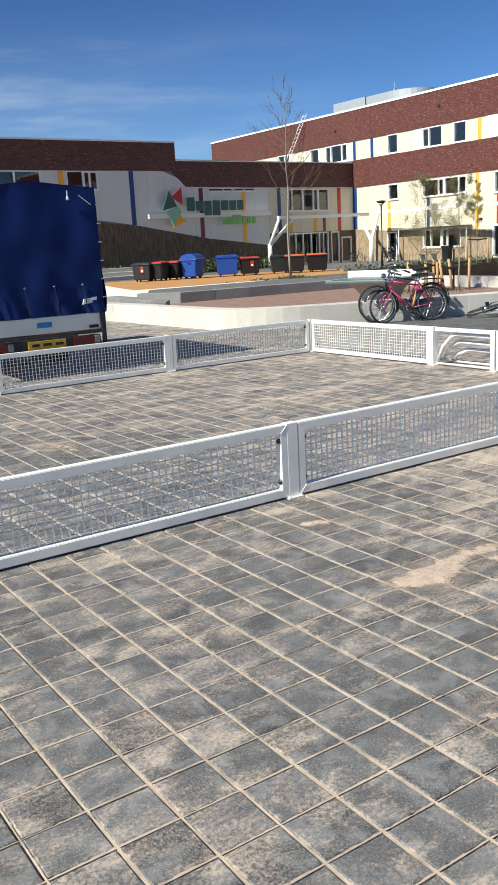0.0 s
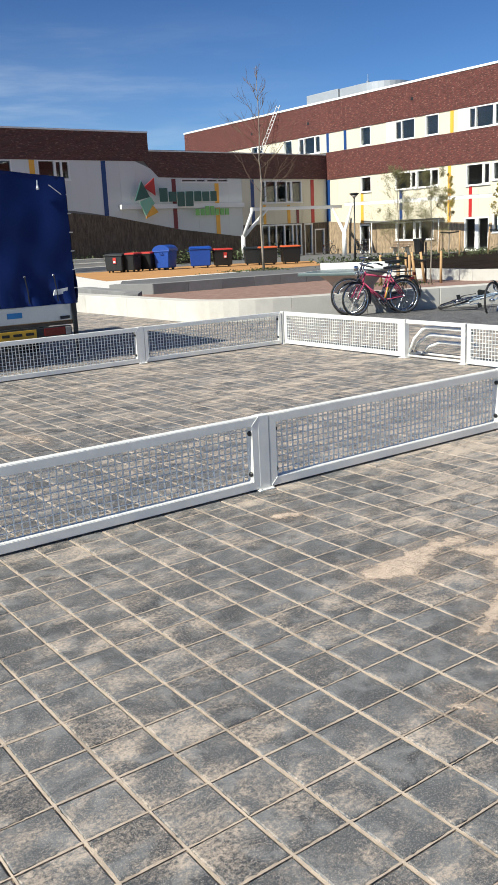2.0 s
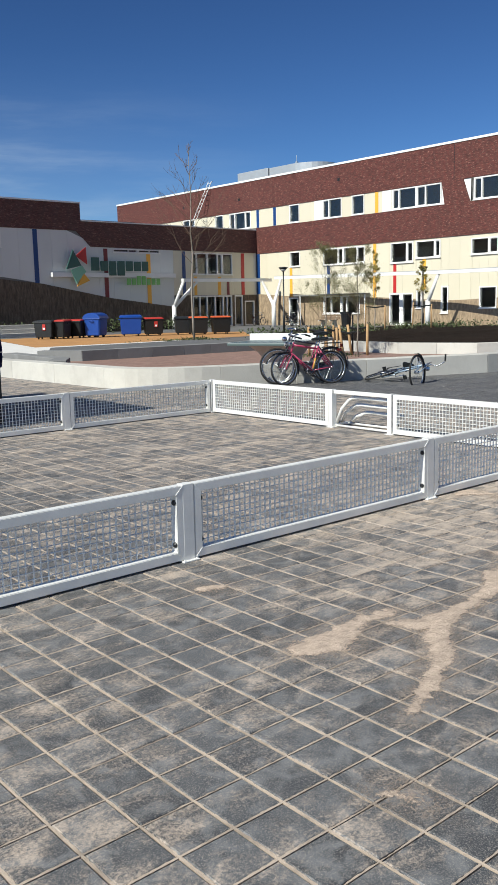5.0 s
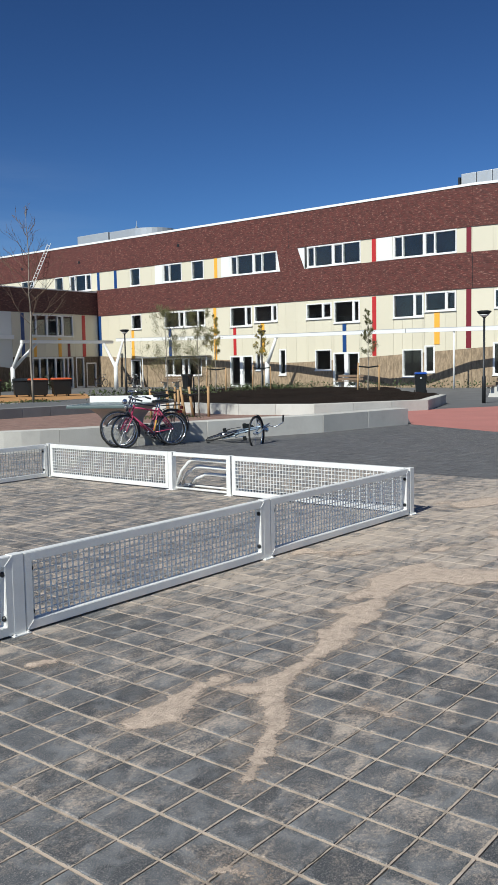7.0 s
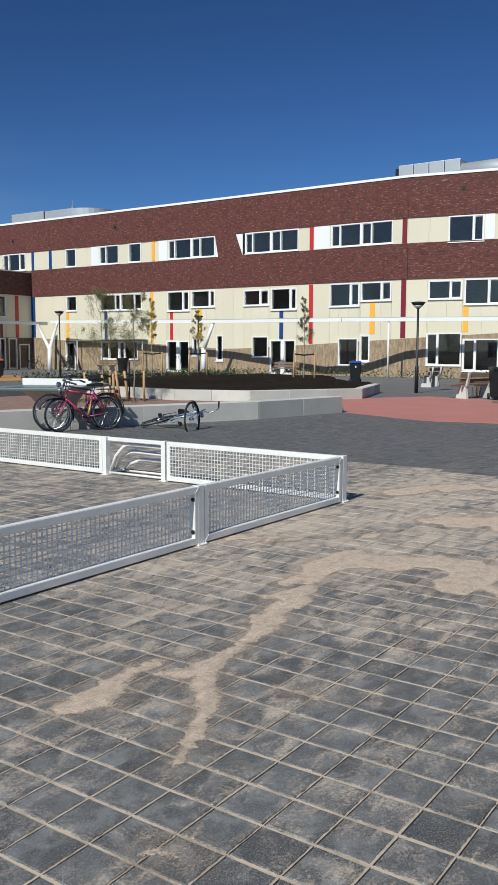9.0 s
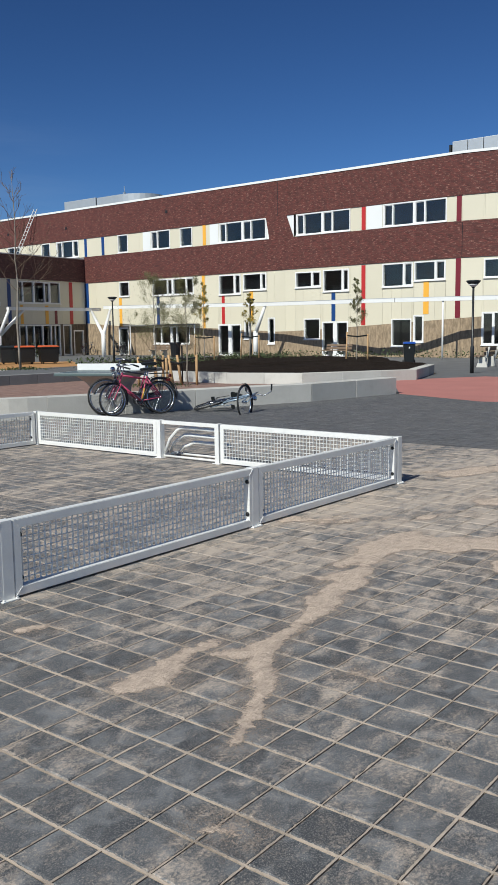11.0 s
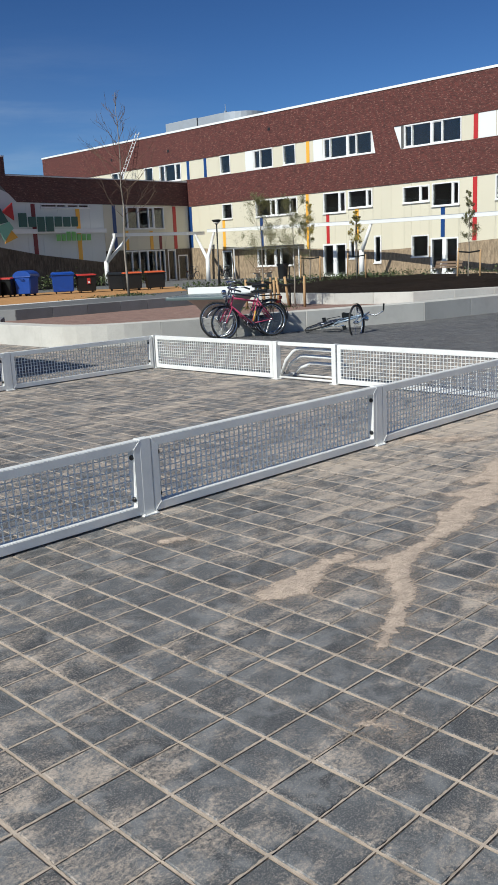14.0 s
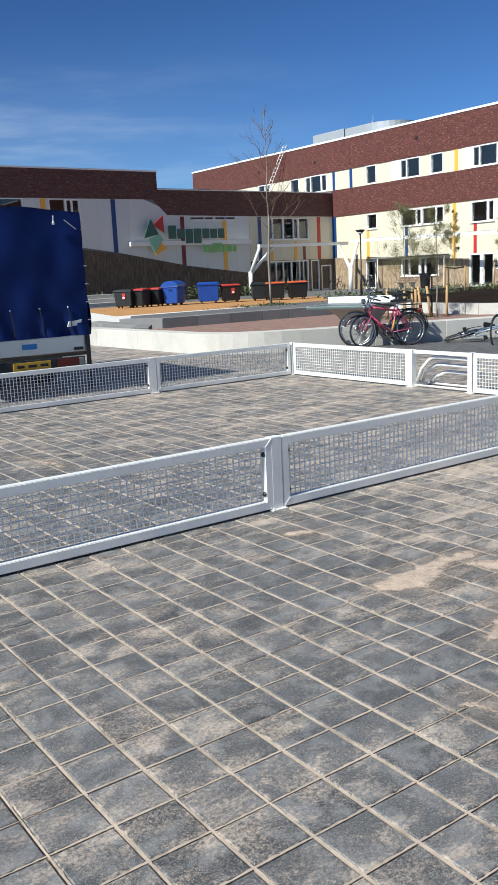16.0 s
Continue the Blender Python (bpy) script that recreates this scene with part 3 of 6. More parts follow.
def fit_window(at, u0, u1, z0, z1, mullions):
    """A white window or glazed door in its opening: frame, sill, panes."""
    door = z0 < 0.1
    f, fw = bmesh.new(), 0.072 if not door else 0.10
    ring_on(f, at, u0, u1, z0, z1, fw, -0.14, 0.025)
    frame_ob = part("door" if door else "window", f, "white", school)
    for c, wd in mullions:
        f = bmesh.new()
        block(f, at, c - wd / 2, c + wd / 2, -0.14, 0.02, z0 + fw, z1 - fw)
        part("mullion", f, "white", frame_ob)
    cuts = [u0 + fw, *[v for c, wd in sorted(mullions) for v in (c - wd / 2, c + wd / 2)], u1 - fw]
    for a, b in zip(cuts[::2], cuts[1::2]):
        g = bmesh.new()
        block(g, at, a, b, -0.09, -0.075, z0 + fw, z1 - fw)
        pane = part("pane", g, "glass", frame_ob)
        pane.visible_shadow = False
        if z1 - z0 > 0.9 and b - a < 0.75 and not door:
            s = bmesh.new()
            ring_on(s, at, a + 0.002, b - 0.002, z0 + fw + 0.002, z1 - fw - 0.002, 0.038, -0.07, 0.0)
            part("sash", s, "white", frame_ob)
    if door:
        for c, wd in mullions or [((u0 + u1) / 2 + 0.3, 0)]:
            for e in (c - wd / 2 + 0.05, c + wd / 2 - 0.05) if wd else (c,):
                h = bmesh.new()
                block(h, at, e - 0.012, e + 0.012, 0.022, 0.07, 0.95, 1.15)
                part("handle", h, "alu", frame_ob)
    else:
        s = bmesh.new()
        block(s, at, u0 - 0.03, u1 + 0.03, 0.03, 0.09, z0 - 0.045, z0 + 0.004)
        part("sill", s, "white", frame_ob)


def cladding(name, at, u0, u1, low, high, holes, widest, material, thick=0.0, gap=0.0035):
    for ua, ub, la, lb, ta, tb in pieces(u0, u1, low, high, holes, widest):
        if min(ta - la, tb - lb) < 0.03 and max(ta - la, tb - lb) < 0.06:
            continue
        b = bmesh.new()
        block(b, at, ua + gap, ub - gap, -0.05, thick, la + gap, ta - gap, lb + gap, tb - gap)
        part(name, b, material, school)


H = lambda rows: [r[:4] for r in rows]
wall_core("wall", front, KY, 73.3, 11.4, H(FRONT))
wall_core("wall", bent, 0.0, 24.0, 11.4, H(BENT))
wall_core("wall", wing, 6.0, FX - 0.3, 7.4, H(WING))
for at, rows in ((front, FRONT), (bent, BENT), (wing, WING)):
    for r in rows:
        fit_window(at, *r)

# brick bands, continuous slabs that stand proud of the panels
BAND = 0.05


def brick_slab(at, poly, material="brick", w=BAND):
    b = bmesh.new()
    slab_on(b, at, poly, -0.05, w)
    part("brickwork", b, material, school)


brick_slab(front, [(KY - 0.01, 9.12), (73.3, 9.12), (73.3, 11.38), (KY - 0.01, 11.38)])
brick_slab(front, [(KY - 0.01, 5.66), (52.97, 5.66), (52.97, 7.70), (KY - 0.01, 7.70)])
brick_slab(front, [(32.72, 7.70), (34.66, 7.70), (34.92, 9.12), (33.26, 9.12)])
brick_slab(bent, [(0.01, 9.12), (24, 9.12), (24, 11.38), (0.01, 11.38)])
brick_slab(bent, [(0.01, 5.66), (24, 5.66), (24, 7.70), (0.01, 7.70)])
SLOPE = line([(5.38, 5.66), (6.33, 2.62), (24, 2.6)])
for ua, ub, la, lb, ta, tb in list(pieces(5.4, 6.33, SLOPE, FLAT(5.66), [], 30)) + list(pieces(6.33, 24, SLOPE, FLAT(5.66), H(BENT[5:7]), 30)):
    b = bmesh.new()
    block(b, bent, ua, ub, -0.05, BAND, la, ta, lb, tb)
    part("brickwork", b, "brick", school)
brick_slab(wing, [(6, 6.86), (30.35, 6.86), (31.4, 5.82), (FX - 0.06, 5.72), (FX - 0.06, 7.5), (30.7, 7.5), (30.7, 8.66), (6, 8.66)], "brick_dark")

# cream and grey panels
cladding("panel", front, KY, 73.3, FLAT(7.70), FLAT(9.12), H(FRONT) + [(32.7, 34.93, 7.6, 9.2)], 1.25, "cream")
plinth_f = line([(21.0, 2.26), (27.3, 1.92), (30.5, 1.75), (33.9, 1.62), (40, 1.95), (47.3, 2.1), (53, 2.5)])
cladding("panel", front, KY, 52.97, plinth_f, FLAT(5.66), H(FRONT), 1.25, "cream")
cladding("panel", bent, 0, 24, FLAT(7.70), FLAT(9.12), H(BENT), 1.25, "cream")
cladding("panel", bent, 0, 5.38, line([(0, 2.26), (6.33, 2.6)]), FLAT(5.66), H(BENT), 1.25, "cream")
for poly in ([(32.49, 7.72), (32.72, 7.72), (33.26, 9.1), (32.49, 9.1)], [(34.66, 7.72), (34.96, 7.72), (34.96, 9.1), (34.92, 9.1)]):
    b = bmesh.new()
    slab_on(b, front, poly, -0.05, 0.0)
    part("panel", b, "cream_white", school)
b = bmesh.new()
slab_on(b, bent, [(5.38, 2.56), (6.32, 2.6), (5.4, 5.64)], -0.05, 0.0)
part("panel", b, "cream", school)
plinth_w = line([(6, 4.6), (25.0, 3.72), (27.4, 3.35), (32.6, 2.36), (36, 1.83), (38.4, 1.62), (38.41, 2.45), (FX, 2.45)])
cladding("panel", wing, 6, 38.4, plinth_w, line([(6, 6.86), (30.35, 6.86), (31.4, 5.82), (38.4, 5.75)]), H(WING), 1.35, "grey_panel")
cladding("panel", wing, 38.41, FX - 0.05, FLAT(2.45), FLAT(5.74), H(WING), 1.3, "cream")
# rough stone foot of the walls
cladding("plinth", front, KY, 52.97, FLAT(-0.1), plinth_f, H(FRONT), 6, "tan", 0.03, 0.002)
cladding("plinth", bent, 0, 24, FLAT(-0.1), line([(0, 2.26), (6.33, 2.6), (24, 2.6)]), H(BENT), 6, "tan", 0.03, 0.002)
# the wing's foot takes the rough stone in a darker tone
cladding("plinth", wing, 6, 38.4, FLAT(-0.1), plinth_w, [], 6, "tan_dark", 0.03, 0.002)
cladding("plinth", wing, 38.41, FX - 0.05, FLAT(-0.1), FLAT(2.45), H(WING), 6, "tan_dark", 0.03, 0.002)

# coloured upright stripes
STRIPES = [
    (front, 52.6, 52.95, 2.5, 5.64, "blue"), (front, 52.62, 52.9, 7.72, 9.1, "blue"), (front, 50.62, 50.92, 7.72, 9.1, "blue"), (front, 40.22, 40.5, 7.72, 9.1, "yellow"), (front, 27.36, 27.64, 7.72, 9.1, "red_panel"),
    (front, 21.14, 21.44, 7.72, 9.1, "maroon"), (front, 40.4, 40.66, 1.95, 5.64, "yellow"), (front, 38.6, 38.86, 2.24, 4.18, "red_panel"), (front, 36.1, 36.38, 2.4, 4.38, "yellow"),
    (front, 29.54, 29.82, 2.26, 4.04, "blue"), (front, 27.36, 27.64, 1.96, 5.6, "red_panel"), (front, 23.1, 23.44, 2.54, 4.42, "yellow"), (front, 21.13, 21.44, 2.28, 5.64, "maroon"),
    (front, 48.86, 49.14, 2.2, 4.38, "yellow"), (front, 44.86, 45.14, 2.2, 4.34, "blue"),
    (bent, 5.16, 5.48, 7.72, 9.1, "blue"), (bent, 5.97, 6.32, 7.72, 9.1, "yellow"), (bent, 3.24, 3.54, 2.62, 4.1, "yellow"),
    (front, 39.05, 39.85, 7.72, 9.1, "cream_white"), (front, 26.2, 27.3, 7.72, 9.1, "cream_white"), (front, 45.62, 46.4, 7.72, 9.1, "cream_white"), (bent, 4.32, 4.84, 7.72, 9.1, "cream_white"),
    (wing, 22.15, 22.5, 5.62, 6.84, "yellow"), (wing, 27.1, 27.42, 3.36, 6.84, "blue"), (wing, 32.42, 32.74, 2.36, 5.72, "maroon"), (wing, 36.0, 36.34, 1.84, 5.42, "yellow"),
    (wing, 39.2, 39.5, 2.46, 5.7, "blue"), (wing, 45.0, 45.32, 2.46, 5.68, "red_panel"), (wing, 40.3, 40.55, 2.46, 3.85, "yellow"), (wing, 42.6, 42.9, 2.46, 3.85, "yellow"), (wing, 43.5, 43.75, 2.46, 3.7, "maroon"),
]
for at, u0, u1, z0, z1, m in STRIPES:
    b = bmesh.new()
    block(b, at, u0, u1, 0.002, 0.022, z0, z1)
    part("stripe", b, m, school)

# white roof edges, roofs, floors and the dark rooms inside
b = bmesh.new()
block(b, front, KY - 0.02, 73.35, -0.42, 0.09, 11.38, 11.52)
part("roof_edge", b, "white", school)
b = bmesh.new()
block(b, bent, 0.0, 24.0, -0.42, 0.09, 11.38, 11.52)
part("roof_edge", b, "white", school)
b = bmesh.new()
block(b, wing, 6, 30.72, -0.42, 0.09, 8.66, 8.76)
block(b, wing, 30.72, FX - 0.06, -0.42, 0.09, 7.5, 7.57)
part("roof_edge", b, "white", school)
b = bmesh.new()
prism(b, [(FX + 0.35, 73.3), (FX + 0.35, KY), (FX + 4.9, -2.6), (FX + 18, -2.6), (FX + 18, 73.3)], 11.25, 11.4)
W6, W30 = Vector(wing(6, -0.35, 0)), Vector(wing(30.4, -0.35, 0))
prism(b, [W6.xy, (FX + 0.1, WY + 0.35), (FX + 0.1, WY + 14), (W6.x, WY + 14)], 6.85, 6.95)
prism(b, [W6.xy, W30.xy, (W30.x, WY + 14), (W6.x, WY + 14)], 7.9, 8.0)
part("roof", b, "roof", school)
b = bmesh.new()
for z in (-0.15, 3.1, 6.6):
    prism(b, [(FX + 0.36, 73.2), (FX + 0.36, KY), (FX + 4.8, -2.5), (FX + 17, -2.5), (FX + 17, 73.2)], z, z + 0.25)
for z in (-0.15, 3.1):
    prism(b, [wing(6.2, -0.37, 0)[:2], (FX, WY + 0.37), (FX, WY + 13), (6.2, WY + 13)], z, z + 0.25)
part("floor_slab", b, "ceiling_paint", school)
b = bmesh.new()
prism(b, [(FX + 0.37, 73.0), (FX + 0.37, KY), (FX + 4.8, -2.4), (FX + 6.4, -2.4), (FX + 6.4, 73.0)], 10.2, 10.3)
part("ceiling_board", b, "ceiling_paint", school)
b = bmesh.new()
box(b, FX + 6.5, FX + 6.7, -2.5, 73.2, -0.2, 11.3)
box(b, FX + 0.4, FX + 17, 73.1, 73.3, -0.2, 11.38)
box(b, FX + 17.8, FX + 18, -2.6, 73.3, -0.2, 11.3)
box(b, FX + 5, FX + 18, -2.8, -2.6, -0.2, 11.3)
box(b, 6.2, FX + 0.1, WY + 6, WY + 6.2, -0.2, 6.84)
box(b, W6.x, W6.x + 0.2, W6.y, WY + 14, -0.2, 7.89)
box(b, W6.x + 0.2, FX, WY + 13.8, WY + 14, -0.2, 6.84)
box(b, W30.x - 0.2, W30.x, W30.y, WY + 14, 6.96, 7.89)
part("inner_wall", b, "inner", school)
b = bmesh.new()
prism(b, [(W30.x + 0.1, WY + 1.2), (36, WY + 1.2), (36, WY + 9), (W30.x + 0.1, WY + 9)], 6.95, 7.75)
part("roof_curb", b, "roof", school)

# small dark vents in the upper brickwork
for at, u, z in ((front, 43.9, 10.35), (front, 55.0, 10.1), (bent, 3.1, 10.6), (front, 62.5, 10.2)):
    b = bmesh.new()
    block(b, at, u - 0.11, u + 0.11, 0.045, 0.07, z - 0.1, z + 0.1)
    part("vent", b, "black", school)
# rainwater joint down the brick
for u in (33.95, 21.06):
    b = bmesh.new()
    block(b, front, u - 0.015, u + 0.015, 0.045, 0.056, 9.15 if u > 30 else 5.7, 11.3 if u > 30 else 7.6)
    part("joint_strip", b, "black", school)

# name sign: plain blocks for the letters, a leaf of coloured triangles, a white beam behind
sign = thing("school_sign", "dark green and light green block lettering with a coloured triangle emblem", "sign", (33, 52.9, 3.5))
u = 31.15
for wd, low, top in ((0.6, 4.18, 5.08), (0.55, 4.18, 4.84), (0.55, 3.86, 4.84), (0.58, 3.86, 4.86), (0.55, 4.18, 4.86), (0.55, 4.18, 4.84), (0.5, 4.18, 4.86)):
    b = bmesh.new()
    block(b, wing, u, u + wd, 0.42, 0.5, low, top)
    part("bar", b, "green_dark", sign)
    u += wd + 0.13
u = 34.0
for i in range(7):
    b = bmesh.new()
    block(b, wing, u, u + 0.3, 0.42, 0.48, 3.22, 3.66 if i not in (2, 3) else 3.84)
    part("bar", b, "green", sign)
    u += 0.42
for poly, m in (([(29.2, 4.25), (29.75, 5.55), (30.35, 4.5)], "green_dark"), ([(29.95, 5.15), (30.75, 5.75), (30.8, 4.6)], "red_panel"),
                ([(29.55, 4.2), (30.4, 4.52), (30.7, 4.1), (29.95, 3.3)], "teal"), ([(29.95, 3.1), (30.5, 4.0), (30.95, 3.5)], "yellow")):
    b = bmesh.new()
    slab_on(b, wing, poly, 0.42, 0.5)
    part("triangle", b, m, sign)
b = bmesh.new()
block(b, wing, 28.2, 38.3, 0.06, 0.4, 3.74, 4.04)
part("beam", b, "white", sign)

# ---- white canopy along the fronts ----
canopy = thing("canopy", "white steel canopy beam on forked columns along the school front", "canopy", (41.5, 40, 0))
BEAM = [((36.9, 49.9, 3.45), (45.6, 50.2, 3.5)), ((45.1, 49.1, 3.62), (44.3, 33.3, 3.36)), ((44.3, 33.3, 3.36), (43.4, 26.2, 3.29)), ((43.4, 26.2, 3.29), (43.55, 23.6, 3.28)), ((43.55, 23.6, 3.28), (46.9, 13.6, 3.28)), ((46.9, 13.6, 3.28), (49.2, 5.0, 3.3))]
for p, q in BEAM:
    p, q = Vector(p), Vector(q)
    d = (q - p).normalized()
    n = Vector((-d.y, d.x, 0)).normalized() * 0.13
    up = Vector((0, 0, 0.105))
    c = bmesh.new()
    hexa(c, [p - n - up, q - n - up, q + n - up, p + n - up, p - n + up, q - n + up, q + n + up, p + n + up])
    part("beam", c, "white", canopy)
    c = bmesh.new()
    lip = Vector((0, 0, 0.13))
    hexa(c, [p - n * 1.04 + up, q - n * 1.04 + up, q + n * 1.04 + up, p + n * 1.04 + up, p - n * 1.04 + lip, q - n * 1.04 + lip, q + n * 1.04 + lip, p + n * 1.04 + lip])
    part("roof_sheet", c, "duct", canopy, "thin grey metal roof sheet")


def fork(x, y, ends):
    c = bmesh.new()
    tube(c, [(x, y, 0), (x, y, 1.7)], 0.17, 10, 0.15)
    part("column", c, "white", canopy, smooth=True)
    for ex, ey, ez in ends:
        c = bmesh.new()
        tube(c, [(x, y, 1.55), (ex, ey, ez)], 0.13, 8, 0.10)
        part("branch", c, "white", canopy, smooth=True)


fork(42.29, 46.27, [(44.72, 50.2, 3.42), (45.1, 48.45, 3.55)])
fork(44.3, 34.1, [(44.3, 33.3, 3.3)])
fork(36.6, 50.6, [(37.0, 49.9, 3.4), (38.3, 49.95, 3.4)])
for x, y in ((44.37, 21.1), (46.45, 14.95)):
    c = bmesh.new()
    tube(c, [(x, y, 0), (x, y, 3.2)], 0.055, 8)
    part("post", c, "white", canopy, smooth=True)
shelter = thing("bicycle_shelter", "flat grey shelter roof on thin white posts by a wall", "shelter", (46.2, 44.5, 0))
c = bmesh.new()
box(c, 46.1, 46.6, 40.9, 48.2, 2.2, 2.29, 0.01)
part("roof", c, "concrete_dark", shelter)
for y in (41.0, 47.5):
    c = bmesh.new()
    tube(c, [(46.15, y, 0), (46.15, y, 2.2)], 0.045, 8)
    part("post", c, "white", shelter)

# rooftop plant and ducts, roof ladder
plant = thing("roof_plant", "metal-clad plant box on the school roof", "roof plant", (58, 62, 11.4))
c = bmesh.new()
box(c, 54.5, 59, 60.1, 64.4, 11.4, 13.95, 0.05)
part("cabinet", c, "duct", plant)
c = bmesh.new()
outline = [(54.6, 60.0)] + [(56.9 - 2.3 * math.cos(a), 57.2 - 2.8 * math.sin(a)) for a in [math.pi * i / 16 for i in range(17)]] + [(59, 60.0)]
prism(c, outline, 11.4, 13.9)
part("drum", c, "duct", plant)
c = bmesh.new()
tube(c, [(57, 58.9, 13.9), (57, 58.9, 15.1)], 0.03, 6)
box(c, 56.9, 57.1, 58.8, 59.0, 14.4, 14.55)
part("mast", c, "alu", plant)
ducts = thing("roof_duct", "long silver air duct lying on the school roof", "air duct", (54, 20, 11.4))
c = bmesh.new()
for i in range(4):
    box(c, 52.8, 54.0, 23.6 - i * 1.05 + 0.02, 23.6 - (i - 1) * 1.05 - 0.02, 11.4, 13.5, 0.03)
part("casing", c, "duct", ducts)
c = bmesh.new()
tube(c, [(53.4, 21.0, 12.65), (53.4, 18.0, 12.7), (53.4, 16.2, 12.75), (53.4, 14.9, 12.75), (53.4, 14.4, 12.6), (53.4, 14.15, 12.3), (53.4, 14.1, 11.4)], 0.62, 14)
part("pipe", c, "duct", ducts, smooth=True)
c = bmesh.new()
box(c, 52.7, 54.1, 24.67, 24.8, 11.4, 13.3)
part("intake", c, "black", ducts)
ladder = thing("roof_ladder", "steep white roof ladder against the brick storey", "ladder", (47, 62.5, 7.5))
for dy in (0, 0.42):
    c = bmesh.new()
    tube(c, [(45.3, 60.1 + dy, 7.42), (46.55, 58.4 + dy, 11.95)], 0.032, 6)
    part("rail", c, "white", ladder)
for i in range(14):
    k = (i + 0.5) / 14
    c = bmesh.new()
    tube(c, [(45.3 + 1.25 * k, 60.1 - 1.7 * k, 7.42 + 4.53 * k), (45.3 + 1.25 * k, 60.52 - 1.7 * k, 7.42 + 4.53 * k)], 0.018, 5)
    part("rung", c, "white", ladder)

# ---- low walls of concrete blocks ----
def block_wall(name, pts, thick, height, material, label, step=1.0, z0=0.0, joint=0.003):
    """A low wall along a line; it lies to the left of the way from first to last point."""
    t = thing(name, label, "low wall", (*pts[0], 0), "low concrete walls")
    P = [Vector((*p, 0)) for p in pts]
    offs = []
    for i, p in enumerate(P):
        d = (P[min(i + 1, len(P) - 1)] - P[max(i - 1, 0)]).normalized()
        offs.append(p + Vector((-d.y, d.x, 0)) * thick)
    bend = None  # short pieces in a row are one curved block
    for a, b, ao, bo in zip(P, P[1:], offs, offs[1:]):
        short = (b - a).length < 0.5
        if bend is not None and not short:
            part("block", bend, material, t)
            bend = None
        n = max(1, round((b - a).length / step))
        for i in range(n):
            e = 0.0 if short else joint / (b - a).length
            k0, k1 = i / n + e, (i + 1) / n - e
            q = [a.lerp(b, k0), a.lerp(b, k1), ao.lerp(bo, k1), ao.lerp(bo, k0)]
            c = bend if short and bend is not None else bmesh.new()
            hexa(c, [(p.x, p.y, z0 - 0.05) for p in q] + [(p.x, p.y, height) for p in q])
            if short:
                bend = c
                continue
            bmesh.ops.bevel(c, geom=[ed for ed in c.edges], offset=0.008, segments=1, affect="EDGES")
            part("block", c, material, t)
    return t


def arc(a, b, c, n=6):
    a, b, c = Vector(a), Vector(b), Vector(c)
    return [tuple(a * (1 - t) ** 2 + b * 2 * t * (1 - t) + c * t * t) for t in [i / n for i in range(n + 1)]]


block_wall("low_wall", [(8.8, 23.0), (8.85, 18.7), (8.87, 14.7)] + arc((8.9, 14.4), (9.1, 13.35), (10.4, 12.95), 7) + [(13.35, 11.85), (16.12, 10.83), (19.2, 10.36)], 0.42, 0.4, "concrete", "low wall of pale concrete blocks with a rounded corner", 2.0)
block_wall("low_wall", [(12.3, 24.2), (13.1, 22.9), (16.8, 22.75), (21.0, 22.5), (24.0, 23.0)], 0.4, 0.32, "concrete_dark", "low wall of grey concrete blocks behind brick paving", 1.2)
block_wall("low_wall", [(9.55, 17.4), (10.15, 18.3), (10.6, 22.0)], 0.4, 0.42, "concrete_dark", "short low wall of grey concrete blocks", 1.2)
block_wall("planter_wall", [(21.3, 24.5), (21.0, 20.0), (20.6, 17.0), (21.4, 14.7), (24.95, 12.75), (29.0, 14.1), (31, 17)], 0.35, 0.33, "concrete", "low pale concrete planter wall round dark soil", 1.5)

# dark soil and sprouting growth in the planter
bm = bmesh.new()
inside = [(21.5, 24.3), (21.25, 20.0), (20.85, 17.0), (21.6, 14.95), (25.0, 13.05), (28.9, 14.3), (31, 17), (38.5, 22), (38.5, 31), (26.8, 30.2)]
prism(bm, inside, 0.0, 0.24)
bmesh.ops.triangulate(bm, faces=bm.faces[:])
bmesh.ops.subdivide_edges(bm, edges=[e for e in bm.edges if min(v.co.z for v in e.verts) > 0.2], cuts=14, use_grid_fill=True)
for v in bm.verts:
    if v.co.z > 0.2:
        v.co.z += 0.07 * noise.noise(v.co * 0.5) + 0.035 * noise.noise(v.co * 2.3) + 0.16 * math.exp(-((v.co.x - 30) / 6) ** 2 - ((v.co.y - 20) / 5) ** 2) + 0.05 * min(1, max(0, (v.co.x - 23) / 5))
single("soil_bed", bm, "soil", "bed of dark bare soil inside the planter wall", "soil bed", kind="stuff")


def leaves(name, parent, spots, size, material, kind="", seed=1, flatten=1.0):
    """Many small leaf blades round the given spots (centre, spread, count)."""
    rng = np.random.default_rng(seed)
    V, F = [], []
    for c, spread, n in spots:
        pos = np.array(c) + rng.normal(0, 1, (n, 3)) * np.array(spread)
        for p in pos:
            a = rng.normal(0, 1, 3)
            a /= np.linalg.norm(a)
            b = np.cross(a, rng.normal(0, 1, 3))
            b /= np.linalg.norm(b)
            s = size * rng.uniform(0.6, 1.4)
            i = len(V)
            V += [tuple(p - a * s), tuple(p + b * s * 0.45), tuple(p + a * s), tuple(p - b * s * 0.45)]
            F.append((i, i + 1, i + 2, i + 3))
    me = bpy.data.meshes.new(name)
    me.from_pydata(V, [], F)
    me.materials.append(M[material])
    ob = new(name, me)
    if parent:
        me.transform(Matrix.Translation(-up_from(parent)))
        ob.parent = parent
    return tagged(ob, kind=kind)


